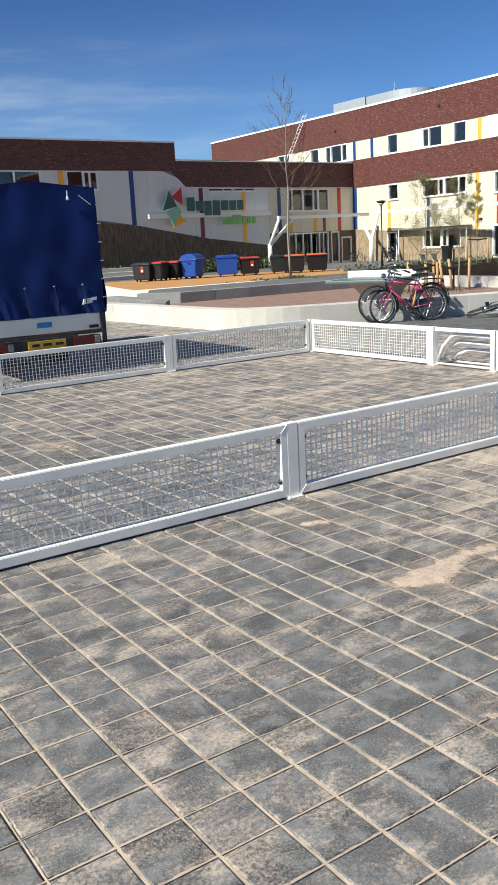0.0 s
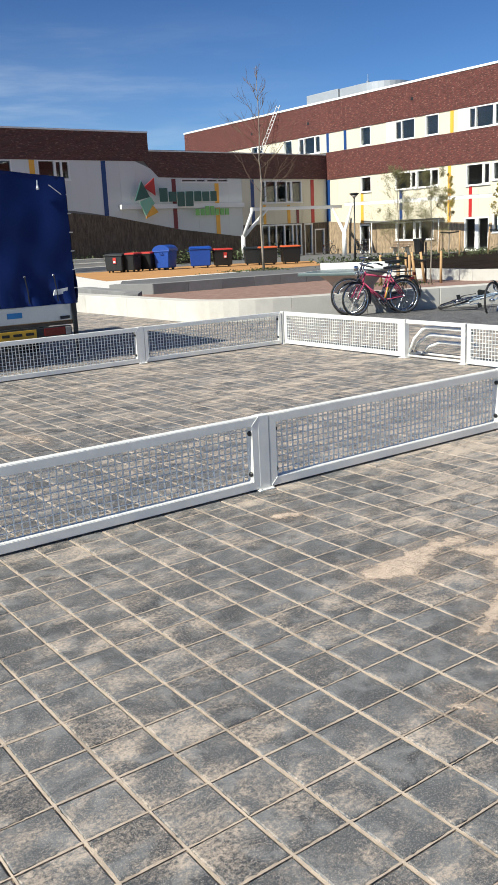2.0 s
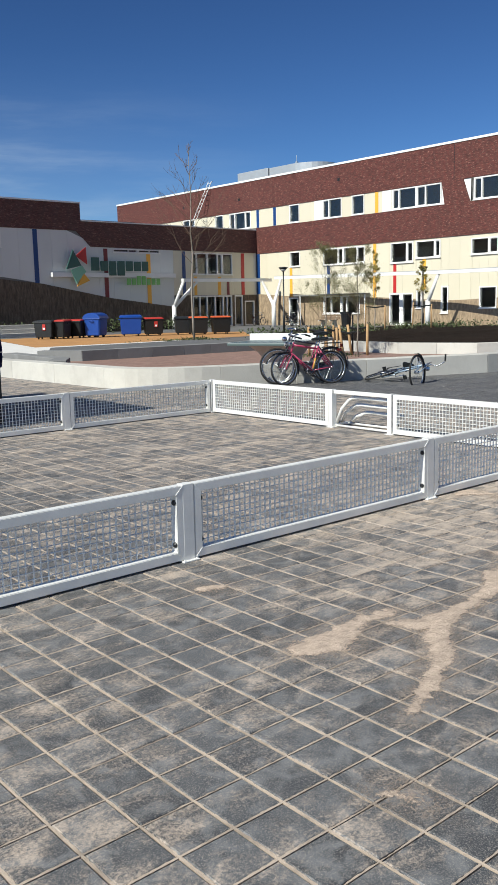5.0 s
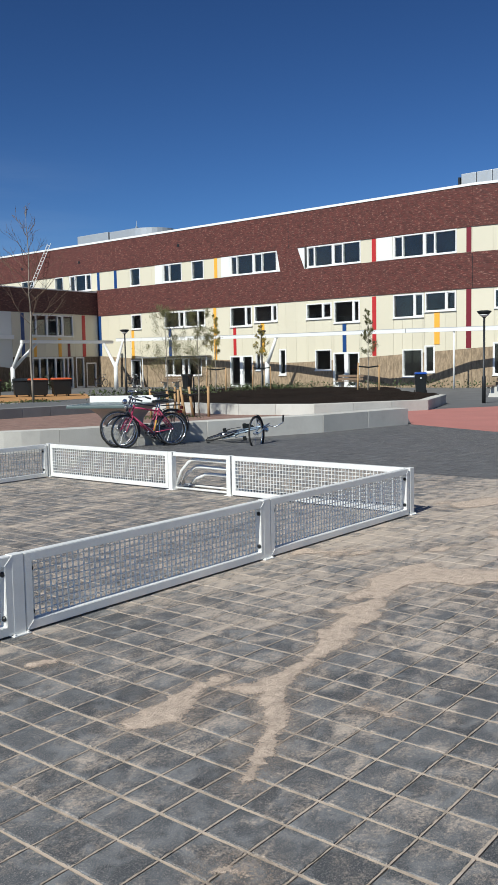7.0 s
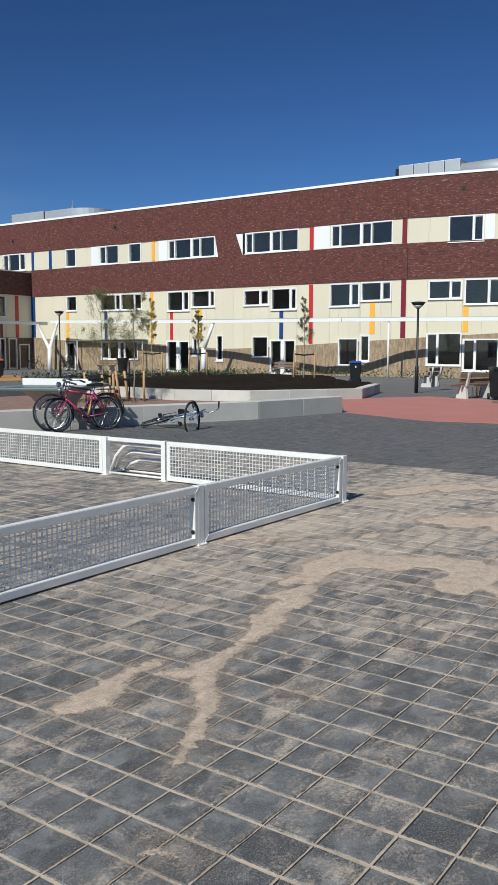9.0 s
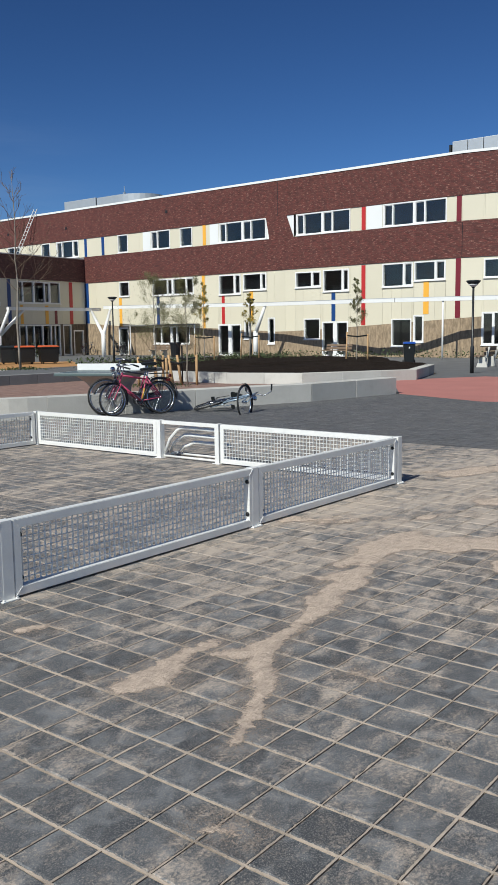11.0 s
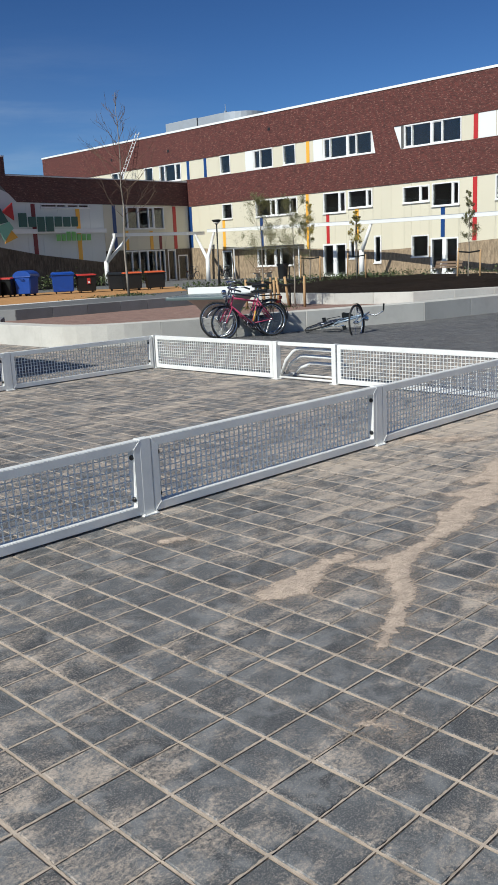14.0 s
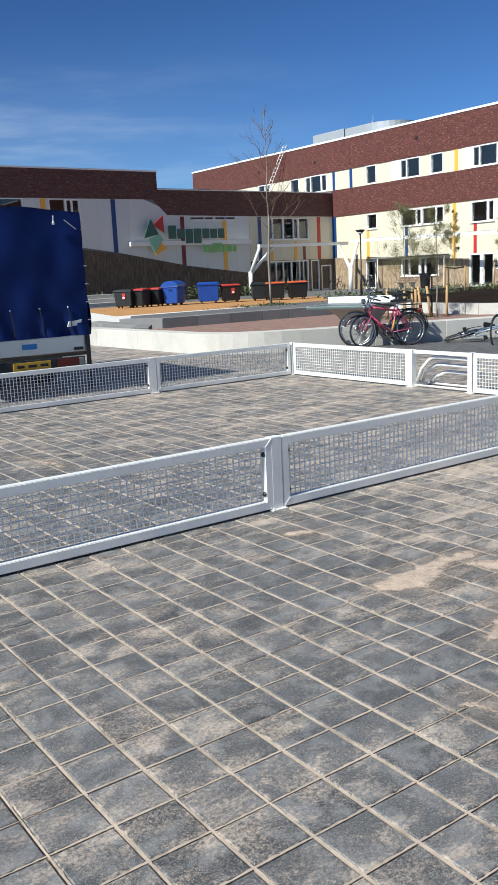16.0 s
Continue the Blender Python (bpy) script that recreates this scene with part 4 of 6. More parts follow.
def tree(name, label, x, y, z, height, spread, bare, seed, trunk=0.05, first=0.25, leaf=0.035, dense=1.0, tint="bark", leafy="leaf"):
    """A young tree: tapered trunk, limbs that fork into twigs, loose leaves."""
    rng = random.Random(seed)
    t = thing(name, label, "tree", (x, y, z), "young trees in the schoolyard")
    pts = [Vector((x, y, z))]
    n = 9
    for i in range(1, n + 1):
        pts.append(Vector((x + rng.gauss(0, 0.012) * height * 0.35, y + rng.gauss(0, 0.012) * height * 0.35, z + height * i / n)))
    c = bmesh.new()
    tube(c, pts, trunk, 8, trunk * 0.1)
    part("trunk", c, tint, t, smooth=True)
    c = bmesh.new()
    spots = []

    def shoot(p, d, length, r, level):
        q, line_pts = p.copy(), [p.copy()]
        for i in range(4):
            d = (d + Vector((rng.gauss(0, 0.16), rng.gauss(0, 0.16), 0.10 + rng.gauss(0, 0.08)))).normalized()
            q = q + d * length / 4
            line_pts.append(q.copy())
        r = max(r, (0.013, 0.008, 0.0055)[level]) if bare else r
        tube(c, line_pts, r, 5 if level == 0 else 4, r * 0.4, caps=False)
        if level < 2:
            for i in range(4 if level == 0 else 2 if bare else 3):
                k = rng.uniform(0.3, 1.0)
                at = line_pts[min(3, int(k * 4))].lerp(line_pts[min(4, int(k * 4) + 1)], k * 4 % 1)
                dd = (d + Vector((rng.gauss(0, 0.6), rng.gauss(0, 0.6), rng.gauss(0.15, 0.3)))).normalized()
                shoot(at, dd, length * rng.uniform(0.35, 0.6), r * 0.5, level + 1)
        if level > 0:
            for lp in line_pts[1:]:
                spots.append((tuple(lp), (length * (0.12 if bare else 0.3),) * 3, max(0 if bare else 1, round((0.6 if bare else 6.5) * dense * rng.uniform(0.3, 1.7)))))

    limbs = 22 if bare else 15
    for i in range(limbs):
        k = first + (0.97 - first) * (i + rng.random()) / limbs
        f = k * n
        p = pts[int(f)].lerp(pts[min(n, int(f) + 1)], f % 1)
        a = i * 2.4 + rng.uniform(-0.5, 0.5)
        reach = spread * ((1.15 - 0.9 * (k - first) / (1 - first)) if bare else (1.15 - 0.85 * (k - first) / (1 - first))) * rng.uniform(0.7, 1.2)
        shoot(p, Vector((math.cos(a), math.sin(a), rng.uniform(0.55, 1.15) if bare else rng.uniform(0.6, 1.3))).normalized(), reach, max(0.004, trunk * (0.26 if bare else 0.3) * (1.1 - k)), 0)
    part("crown", c, "twig", t)
    if spots:
        leaves("foliage", t, spots, leaf, leafy if not bare else "twig", "stuff", seed)
    return t


tree("bare_tree", "tall slender tree almost bare with pale trunk on gravel", 24.99, 33.02, 0, 9.0, 2.1, True, 3, 0.062, 0.34, 0.024, 0.3)
tree("young_tree", "young tree with thin pale stem and sparse spring leaves", 18.75, 18.25, 0, 3.15, 1.05, False, 5, 0.026, 0.18, 0.0135, 1.9)
tree("young_tree", "young tree with thin dark stem and sparse spring leaves", 19.3, 17.45, 0, 3.1, 0.95, False, 8, 0.026, 0.22, 0.0135, 1.7)
tree("young_tree", "narrow young tree with yellow-green leaves on stakes", 30.5, 26.5, 0.25, 3.7, 0.42, False, 11, 0.03, 0.42, 0.018, 1.3, leafy="leaf_yellow")
tree("young_tree", "narrow young tree with yellow-green leaves on stakes", 34.2, 26.7, 0.25, 3.3, 0.42, False, 14, 0.03, 0.42, 0.018, 1.3, leafy="leaf_yellow")
tree("young_tree", "narrow young tree with yellow-green leaves on stakes", 31.2, 18.7, 0.25, 3.55, 0.42, False, 17, 0.03, 0.40, 0.018, 1.3)


def stake(x, y, z, height, lean=(0, 0), r=0.042):
    c = bmesh.new()
    tube(c, [(x, y, z), (x + lean[0] * 0.5, y + lean[1] * 0.5, z + height * 0.5), (x + lean[0], y + lean[1], z + height)], r, 9, r * 0.92)
    return single("tree_stake", c, "wood", "peeled wooden tree stake set in the ground", "stake", "tree stakes", smooth=True)


def strap(p, q, z):
    c = bmesh.new()
    p, q = Vector((*p, z)), Vector((*q, z))
    mid = p.lerp(q, 0.5) + Vector((0, 0, -0.05))
    tube(c, [p, mid, q], 0.03, 6)
    return single("tree_strap", c, "black", "black rubber strap tied between tree stakes", "strap", "tree straps")


for x, y in ((18.35, 18.55), (18.55, 18.0), (19.05, 18.55), (19.15, 18.0), (18.75, 17.75), (19.2, 18.35)):
    stake(x, y, 0, 0.86 + 0.08 * math.sin(x * 9 + y * 5), (0.03 * math.sin(x * 7), 0.03))
for a, b in (((18.35, 18.55), (18.55, 18.0)), ((18.55, 18.0), (18.75, 18.25)), ((18.75, 18.25), (19.15, 18.0)), ((19.05, 18.55), (18.75, 18.25)), ((18.35, 18.55), (19.05, 18.55))):
    strap(a, b, 0.8)
for x, y, l in ((19.2, 17.95, (-0.1, 0.08)), (19.32, 17.72, (-0.12, 0.05)), (19.55, 17.3, (0.0, 0.0))):
    stake(x, y, 0, 0.92, l)
strap((19.2, 17.8), (19.55, 17.3), 0.84)
strap((19.1, 17.95), (19.3, 17.5), 0.72)
for cx, cy in ((30.5, 26.5), (34.2, 26.7), (31.2, 18.7)):
    stake(cx - 0.35, cy + 0.3, 0.2, 1.35, (0.05, -0.02), 0.04)
    stake(cx + 0.3, cy - 0.35, 0.2, 1.25, (0, 0), 0.04)
    strap((cx - 0.32, cy + 0.28), (cx + 0.3, cy - 0.35), 1.4)

# low growth along the beds and the wing
rng = np.random.default_rng(4)
spots = [((rng.uniform(25, 38), rng.uniform(24.5, 31), 0.38), (0.25, 0.25, 0.09), 14) for i in range(170)]
spots += [((21.8 + rng.uniform(0, 3), 23.5 + rng.uniform(-1, 1.5), 0.33), (0.2, 0.2, 0.07), 12) for i in range(25)]
leaves("ground_cover", None, spots, 0.06, "leaf_dark", "stuff", 2)
bpy.data.objects["ground_cover"]["label"] = "low green plants sprouting on the planter soil"
spots = [((*askew(rng.uniform(20, 41), 51.4 + rng.uniform(-0.5, 0.5), 0)[:2], 0.45), (0.35, 0.25, 0.25), 26) for i in range(80)]
leaves("shrub_row", None, spots, 0.09, "leaf_dark", "stuff", 3)
bpy.data.objects["shrub_row"]["label"] = "row of low green shrubs along the stone wall foot"
spots = [((45.6 - 0.1 * rng.random(), rng.uniform(5, 33), 0.2), (0.3, 0.3, 0.14), 18) for i in range(90)]
leaves("border_plants", None, spots, 0.07, "leaf_dark", "stuff", 5)
bpy.data.objects["border_plants"]["label"] = "low border plants along the school wall"
spots = [((24.75 + rng.normal(0, 0.9), 33.2 + rng.normal(0, 0.6), 0.04), (0.2, 0.2, 0.03), 12) for i in range(40)]
leaves("tree_pit_growth", None, spots, 0.05, "leaf_dark", "stuff", 6)
bpy.data.objects["tree_pit_growth"]["label"] = "dry low growth round the foot of the bare tree"
spots = [((18.75 + rng.normal(0, 0.45), 18.1 + rng.normal(0, 0.45), 0.04), (0.12, 0.12, 0.03), 16) for i in range(26)]
leaves("tree_pit_growth", None, spots, 0.035, "leaf_dark", "stuff", 7)


def blades(name, x, y, count, tall, spread, material, label, seed):
    r = np.random.default_rng(seed)
    V, F = [], []
    for i in range(count):
        px, py = x + r.normal(0, spread), y + r.normal(0, spread)
        a, h = r.uniform(0, 6.28), tall * r.uniform(0.4, 1.1)
        lx, ly = r.normal(0, 0.18) * h, r.normal(0, 0.18) * h
        w = 0.012
        k = len(V)
        V += [(px - w * math.cos(a), py - w * math.sin(a), 0), (px + w * math.cos(a), py + w * math.sin(a), 0), (px + lx * 0.5 + w * math.cos(a), py + ly * 0.5 + w * math.sin(a), h * 0.6), (px + lx * 0.5, py + ly * 0.5, h * 0.6), (px + lx, py + ly, h)]
        F += [(k, k + 1, k + 2, k + 3), (k + 3, k + 2, k + 4)]
    me = bpy.data.meshes.new(name)
    me.from_pydata(V, [], F)
    me.materials.append(M[material])
    return tagged(new(name, me), label, "grass", kind="stuff")


blades("tall_grass", 19.3, 4.95, 320, 0.7, 0.33, "leaf_dark", "clump of tall dry grass beside the bench", 1)
blades("tall_grass", 18.65, 4.8, 260, 0.5, 0.24, "twig", "clump of tall dry grass beside the bench", 2)
blades("tall_grass", 29.2, 9.75, 420, 0.8, 0.35, "bench_wood", "clump of dry yellowish grass behind the bench", 3)
stake(18.45, 5.32, 0, 0.8)

# ---- lamps, benches, bins ----
def street_lamp(x, y, height):
    t = thing("street_lamp", "black steel post lamp with a wide shallow dish head", "street lamp", (x, y, 0), "post lamps")
    c = bmesh.new()
    lathe(c, [(0.07, 0), (0.07, 0.95), (0.045, 1.0), (0.038, height - 0.25)], (x, y, 0), 12)
    part("post", c, "lamp_black", t, smooth=True)
    c = bmesh.new()
    lathe(c, [(0.04, height - 0.26), (0.08, height - 0.2), (0.21, height - 0.08), (0.26, height - 0.02), (0.255, height), (0.15, height + 0.02), (0.05, height + 0.025)], (x, y, 0), 20)
    part("head", c, "anthracite", t, smooth=True)
    c = bmesh.new()
    lathe(c, [(0.05, height - 0.235), (0.14, height - 0.16), (0.175, height - 0.13), (0.165, height - 0.125), (0.05, height - 0.2)], (x, y, 0), 16)
    part("lens", c, "cream_white", t, "pale lamp lens", smooth=True)


street_lamp(33.2, 35.5, 3.62)
street_lamp(38.0, 29.6, 3.43)
street_lamp(29.65, 12.94, 3.31)


def bench(x, y, turn, back=True):
    t = thing("bench", "bench of weathered boards on angled pale concrete supports", "bench", (0, 0, 0), "schoolyard benches")
    for s in (-0.55, 0.55):
        c = bmesh.new()
        hexa(c, [(s - 0.05, -0.05, 0), (s + 0.05, -0.05, 0), (s + 0.05, 0.42, 0), (s - 0.05, 0.42, 0), (s - 0.05, 0.08, 0.4), (s + 0.05, 0.08, 0.4), (s + 0.05, 0.36, 0.4), (s - 0.05, 0.36, 0.4)])
        part("support", c, "concrete", t)
        c = bmesh.new()
        hexa(c, [(s - 0.045, -0.28, 0.36), (s + 0.045, -0.28, 0.36), (s + 0.045, 0.4, 0.40), (s - 0.045, 0.4, 0.40), (s - 0.045, -0.28, 0.43), (s + 0.045, -0.28, 0.43), (s + 0.045, 0.44, 0.44), (s - 0.045, 0.44, 0.44)])
        part("bracket", c, "concrete", t)
        c = bmesh.new()
        hexa(c, [(s - 0.045, 0.3, 0.40), (s + 0.045, 0.3, 0.40), (s + 0.045, 0.42, 0.40), (s - 0.045, 0.42, 0.40), (s - 0.045, 0.46, 0.86), (s + 0.045, 0.46, 0.86), (s + 0.045, 0.53, 0.86), (s - 0.045, 0.53, 0.86)])
        part("upright", c, "concrete", t)
    for y0, z0 in ((-0.27, 0.44), (-0.1, 0.44), (0.07, 0.44)):
        c = bmesh.new()
        box(c, -0.9, 0.9, y0, y0 + 0.15, z0, z0 + 0.045, 0.008)
        part("board", c, "bench_wood", t)
    for k in (0.58, 0.76):
        c = bmesh.new()
        yy = 0.3 + (k - 0.4) * 0.35
        box(c, -0.9, 0.9, yy - 0.02, yy + 0.02, k - 0.07, k + 0.07, 0.008)
        part("board", c, "bench_wood", t)
    t.matrix_basis = pose(x, y, 0, 0, 0, turn)
    return t


bench(18.85, 5.55, 152)
bench(27.7, 10.2, 158)
bench(35.2, 14.9, 184)
bench(23.5, 6.6, 155)
bench(44.3, 28.0, -90)
bench(44.6, 43.2, -90)


def wheelie_bin(x, y, turn, scale=1.0, lid="black"):
    t = thing("wheelie_bin", "black two-wheeled rubbish bin standing in the yard" if lid == "black" else "black two-wheeled rubbish bin with blue lid", "rubbish bin", (0, 0, 0), "wheelie bins")
    c = bmesh.new()
    hexa(c, [(-0.22, -0.26, 0.06), (0.22, -0.26, 0.06), (0.22, 0.24, 0.06), (-0.22, 0.24, 0.06), (-0.28, -0.36, 0.95), (0.28, -0.36, 0.95), (0.28, 0.34, 0.95), (-0.28, 0.34, 0.95)])
    bmesh.ops.bevel(c, geom=c.edges[:], offset=0.03, segments=2, affect="EDGES")
    part("body", c, "black", t)
    c = bmesh.new()
    hexa(c, [(-0.3, -0.39, 0.955), (0.3, -0.39, 0.955), (0.3, 0.37, 0.955), (-0.3, 0.37, 0.955), (-0.27, -0.3, 1.04), (0.27, -0.3, 1.04), (0.27, 0.37, 1.05), (-0.27, 0.37, 1.05)])
    bmesh.ops.bevel(c, geom=c.edges[:], offset=0.02, segments=2, affect="EDGES")
    part("lid", c, lid, t)
    c = bmesh.new()
    tube(c, [(-0.24, 0.40, 0.98), (0.24, 0.40, 0.98)], 0.018, 8)
    part("handle", c, "black", t)
    for s in (-0.27, 0.27):
        c = bmesh.new()
        tube(c, [(s - 0.03, 0.25, 0.1), (s + 0.03, 0.25, 0.1)], 0.1, 14)
        part("wheel", c, "tyre", t)
    c = bmesh.new()
    box(c, -0.03, 0.03, -0.365, -0.345, 0.74, 0.82)
    part("sticker", c, "grey_panel", t, "pale sticker")
    t.matrix_basis = pose(x, y, 0, 0, 0, turn) @ Matrix.Scale(scale, 4)
    return t


wheelie_bin(37.0, 19.3, -60, lid="bin_blue")
wheelie_bin(27.2, 9.05, -60)
wheelie_bin(19.0, 4.72, -60)


def container(x, y, turn, body, lid, rounded=False, sticker="", size=0.82):
    t = thing("waste_container", f"{ {'anthracite': 'dark grey', 'black': 'black', 'bin_blue': 'blue'}[body] } wheeled waste container with { {'black': 'black', 'bin_red': 'red', 'bin_blue': 'blue', 'bin_orange': 'orange-red', 'anthracite': 'dark grey'}[lid] } {'domed' if rounded else 'flat'} lid", "waste container", (0, 0, 0), "wheeled waste containers")
    c = bmesh.new()
    hexa(c, [(-0.57, -0.43, 0.12), (0.57, -0.43, 0.12), (0.57, 0.44, 0.12), (-0.57, 0.44, 0.12), (-0.62, -0.5, 1.1), (0.62, -0.5, 1.1), (0.62, 0.5, 1.1), (-0.62, 0.5, 1.1)])
    bmesh.ops.bevel(c, geom=c.edges[:], offset=0.04, segments=2, affect="EDGES")
    part("body", c, body, t)
    c = bmesh.new()
    box(c, -0.66, 0.66, -0.54, 0.54, 1.08, 1.14, 0.015)
    part("rim", c, body, t)
    c = bmesh.new()
    if rounded:
        prof = [(-0.56 * math.cos(math.pi * i / 10), 1.14 + 0.34 * math.sin(math.pi * i / 10)) for i in range(11)]
        a = [c.verts.new((-0.66, py, pz)) for py, pz in prof]
        b = [c.verts.new((0.66, py, pz)) for py, pz in prof]
        c.faces.new(a)
        c.faces.new(b[::-1])
        for i in range(len(prof)):
            j = (i + 1) % len(prof)
            c.faces.new((a[i], a[j], b[j], b[i]))
    else:
        hexa(c, [(-0.66, -0.54, 1.142), (0.66, -0.54, 1.142), (0.66, 0.54, 1.142), (-0.66, 0.54, 1.142), (-0.6, -0.46, 1.22), (0.6, -0.46, 1.22), (0.6, 0.5, 1.26), (-0.6, 0.5, 1.26)])
        bmesh.ops.bevel(c, geom=c.edges[:], offset=0.025, segments=2, affect="EDGES")
    part("lid", c, lid, t)
    for sx in (-0.42, 0.42):
        for sy in (-0.26, 0.28):
            c = bmesh.new()
            tube(c, [(sx - 0.025, sy, 0.09), (sx + 0.025, sy, 0.09)], 0.09, 12)
            part("wheel", c, "tyre", t)
    for s in (-1, 1):
        c = bmesh.new()
        tube(c, [(s * 0.62, -0.1, 0.98), (s * 0.72, -0.1, 1.0), (s * 0.72, 0.1, 1.0), (s * 0.62, 0.1, 0.98)], 0.025, 8)
        part("lifting_pin", c, body, t)
    if sticker:
        c = bmesh.new()
        box(c, -0.02, 0.2, -0.515, -0.47, 0.6, 0.98)
        part("sticker", c, "bin_red", t, "red sticker")
        c = bmesh.new()
        box(c, 0.02, 0.16, -0.522, -0.516, 0.64, 0.76)
        part("label", c, "cream_white", t, "white label")
    t.matrix_basis = pose(x, y, 0, 0, 0, turn) @ Matrix.Scale(size, 4)
    return t


container(22.3, 42.7, -52, "anthracite", "anthracite", sticker="red")
container(22.95, 42.35, -62, "black", "bin_red")
container(24.0, 42.5, -58, "black", "bin_red")
container(25.0, 42.0, 35, "bin_blue", "bin_blue", True, size=0.92)
container(26.9, 41.4, -30, "bin_blue", "bin_blue", size=0.95)
container(27.95, 40.7, -24, "black", "bin_red", sticker="red")
container(29.75, 40.25, -30, "anthracite", "anthracite")
container(30.0, 39.2, -30, "black", "bin_orange")
container(31.15, 38.6, -26, "black", "bin_orange")

steps = thing("seat_steps", "three low grey concrete steps along the stone wall", "steps", (20, 50, 0))
for i in range(3):
    c = bmesh.new()
    box(c, 15.5, 28.5, 49.9 + i * 0.4, 50.295 + i * 0.4, 0.0, 0.24 * (i + 1), 0.02)
    for v in c.verts:
        v.co.xy = askew(*v.co)[:2]
    part("step", c, "concrete", steps)

litter = thing("litter_bin", "black hanging litter bin fixed to a tree stake", "litter bin", (19.3, 17.85, 0))
c = bmesh.new()
lathe(c, [(0.13, 0.86), (0.16, 1.24), (0.185, 1.24), (0.185, 1.3), (0.15, 1.3), (0.13, 1.2)], (19.28, 17.9, 0), 14)
part("body", c, "black", litter, smooth=False)
c = bmesh.new()
tube(c, [(19.4, 17.75, 0), (19.4, 17.75, 1.2)], 0.025, 8)
part("post", c, "lamp_black", litter)

pallet = thing("pallet", "wooden pallet lying beside the waste containers", "pallet", (0, 0, 0))
for i in range(5):
    c = bmesh.new()
    box(c, -0.6, 0.6, -0.4 + i * 0.19, -0.4 + i * 0.19 + 0.12, 0.12, 0.145)
    part("board", c, "wood", pallet)
for sx in (-0.55, 0, 0.55):
    c = bmesh.new()
    box(c, sx - 0.05, sx + 0.05, -0.4, 0.48, 0.0, 0.118)
    part("bearer", c, "wood", pallet)
pallet.matrix_basis = pose(28.2, 47.5, 0, 0, 0, -30)

# ---- table tennis table ----
table = thing("table_tennis_table", "concrete table tennis table with green top and white net plate", "table", (0, 0, 0))
c = bmesh.new()
box(c, -1.37, 1.37, -0.76, 0.76, 0.69, 0.76, 0.02)
part("tabletop", c, "stone_grey", table, "dark green stone top")
c = bmesh.new()
box(c, -0.03, 0.03, -0.8, 0.8, 0.762, 0.91, 0.01)
part("net", c, "cream_white", table, "white net plate")
c = bmesh.new()
rows = []
for z, hx, hy in ((0.0, 0.58, 0.40), (0.10, 0.50, 0.33), (0.22, 0.44, 0.28), (0.38, 0.47, 0.30), (0.52, 0.57, 0.38), (0.63, 0.72, 0.48), (0.688, 0.80, 0.54)):
    rows.append([c.verts.new((sx * hx, sy * hy, z)) for sx, sy in ((-1, -1), (1, -1), (1, 1), (-1, 1))])
c.faces.new(rows[0][::-1])
c.faces.new(rows[-1])
for a, b in zip(rows, rows[1:]):
    for i in range(4):
        c.faces.new((a[i], a[(i + 1) % 4], b[(i + 1) % 4], b[i]))
part("pedestal", c, "concrete", table, "flared concrete pedestal")
for s in (-0.73, 0.73):
    c = bmesh.new()
    box(c, -1.35, 1.35, s - 0.012, s + 0.012, 0.761, 0.7635)
    part("line", c, "cream_white", table)
table.matrix_basis = pose(13.35, 14.35, 0, 0, 0, 26)

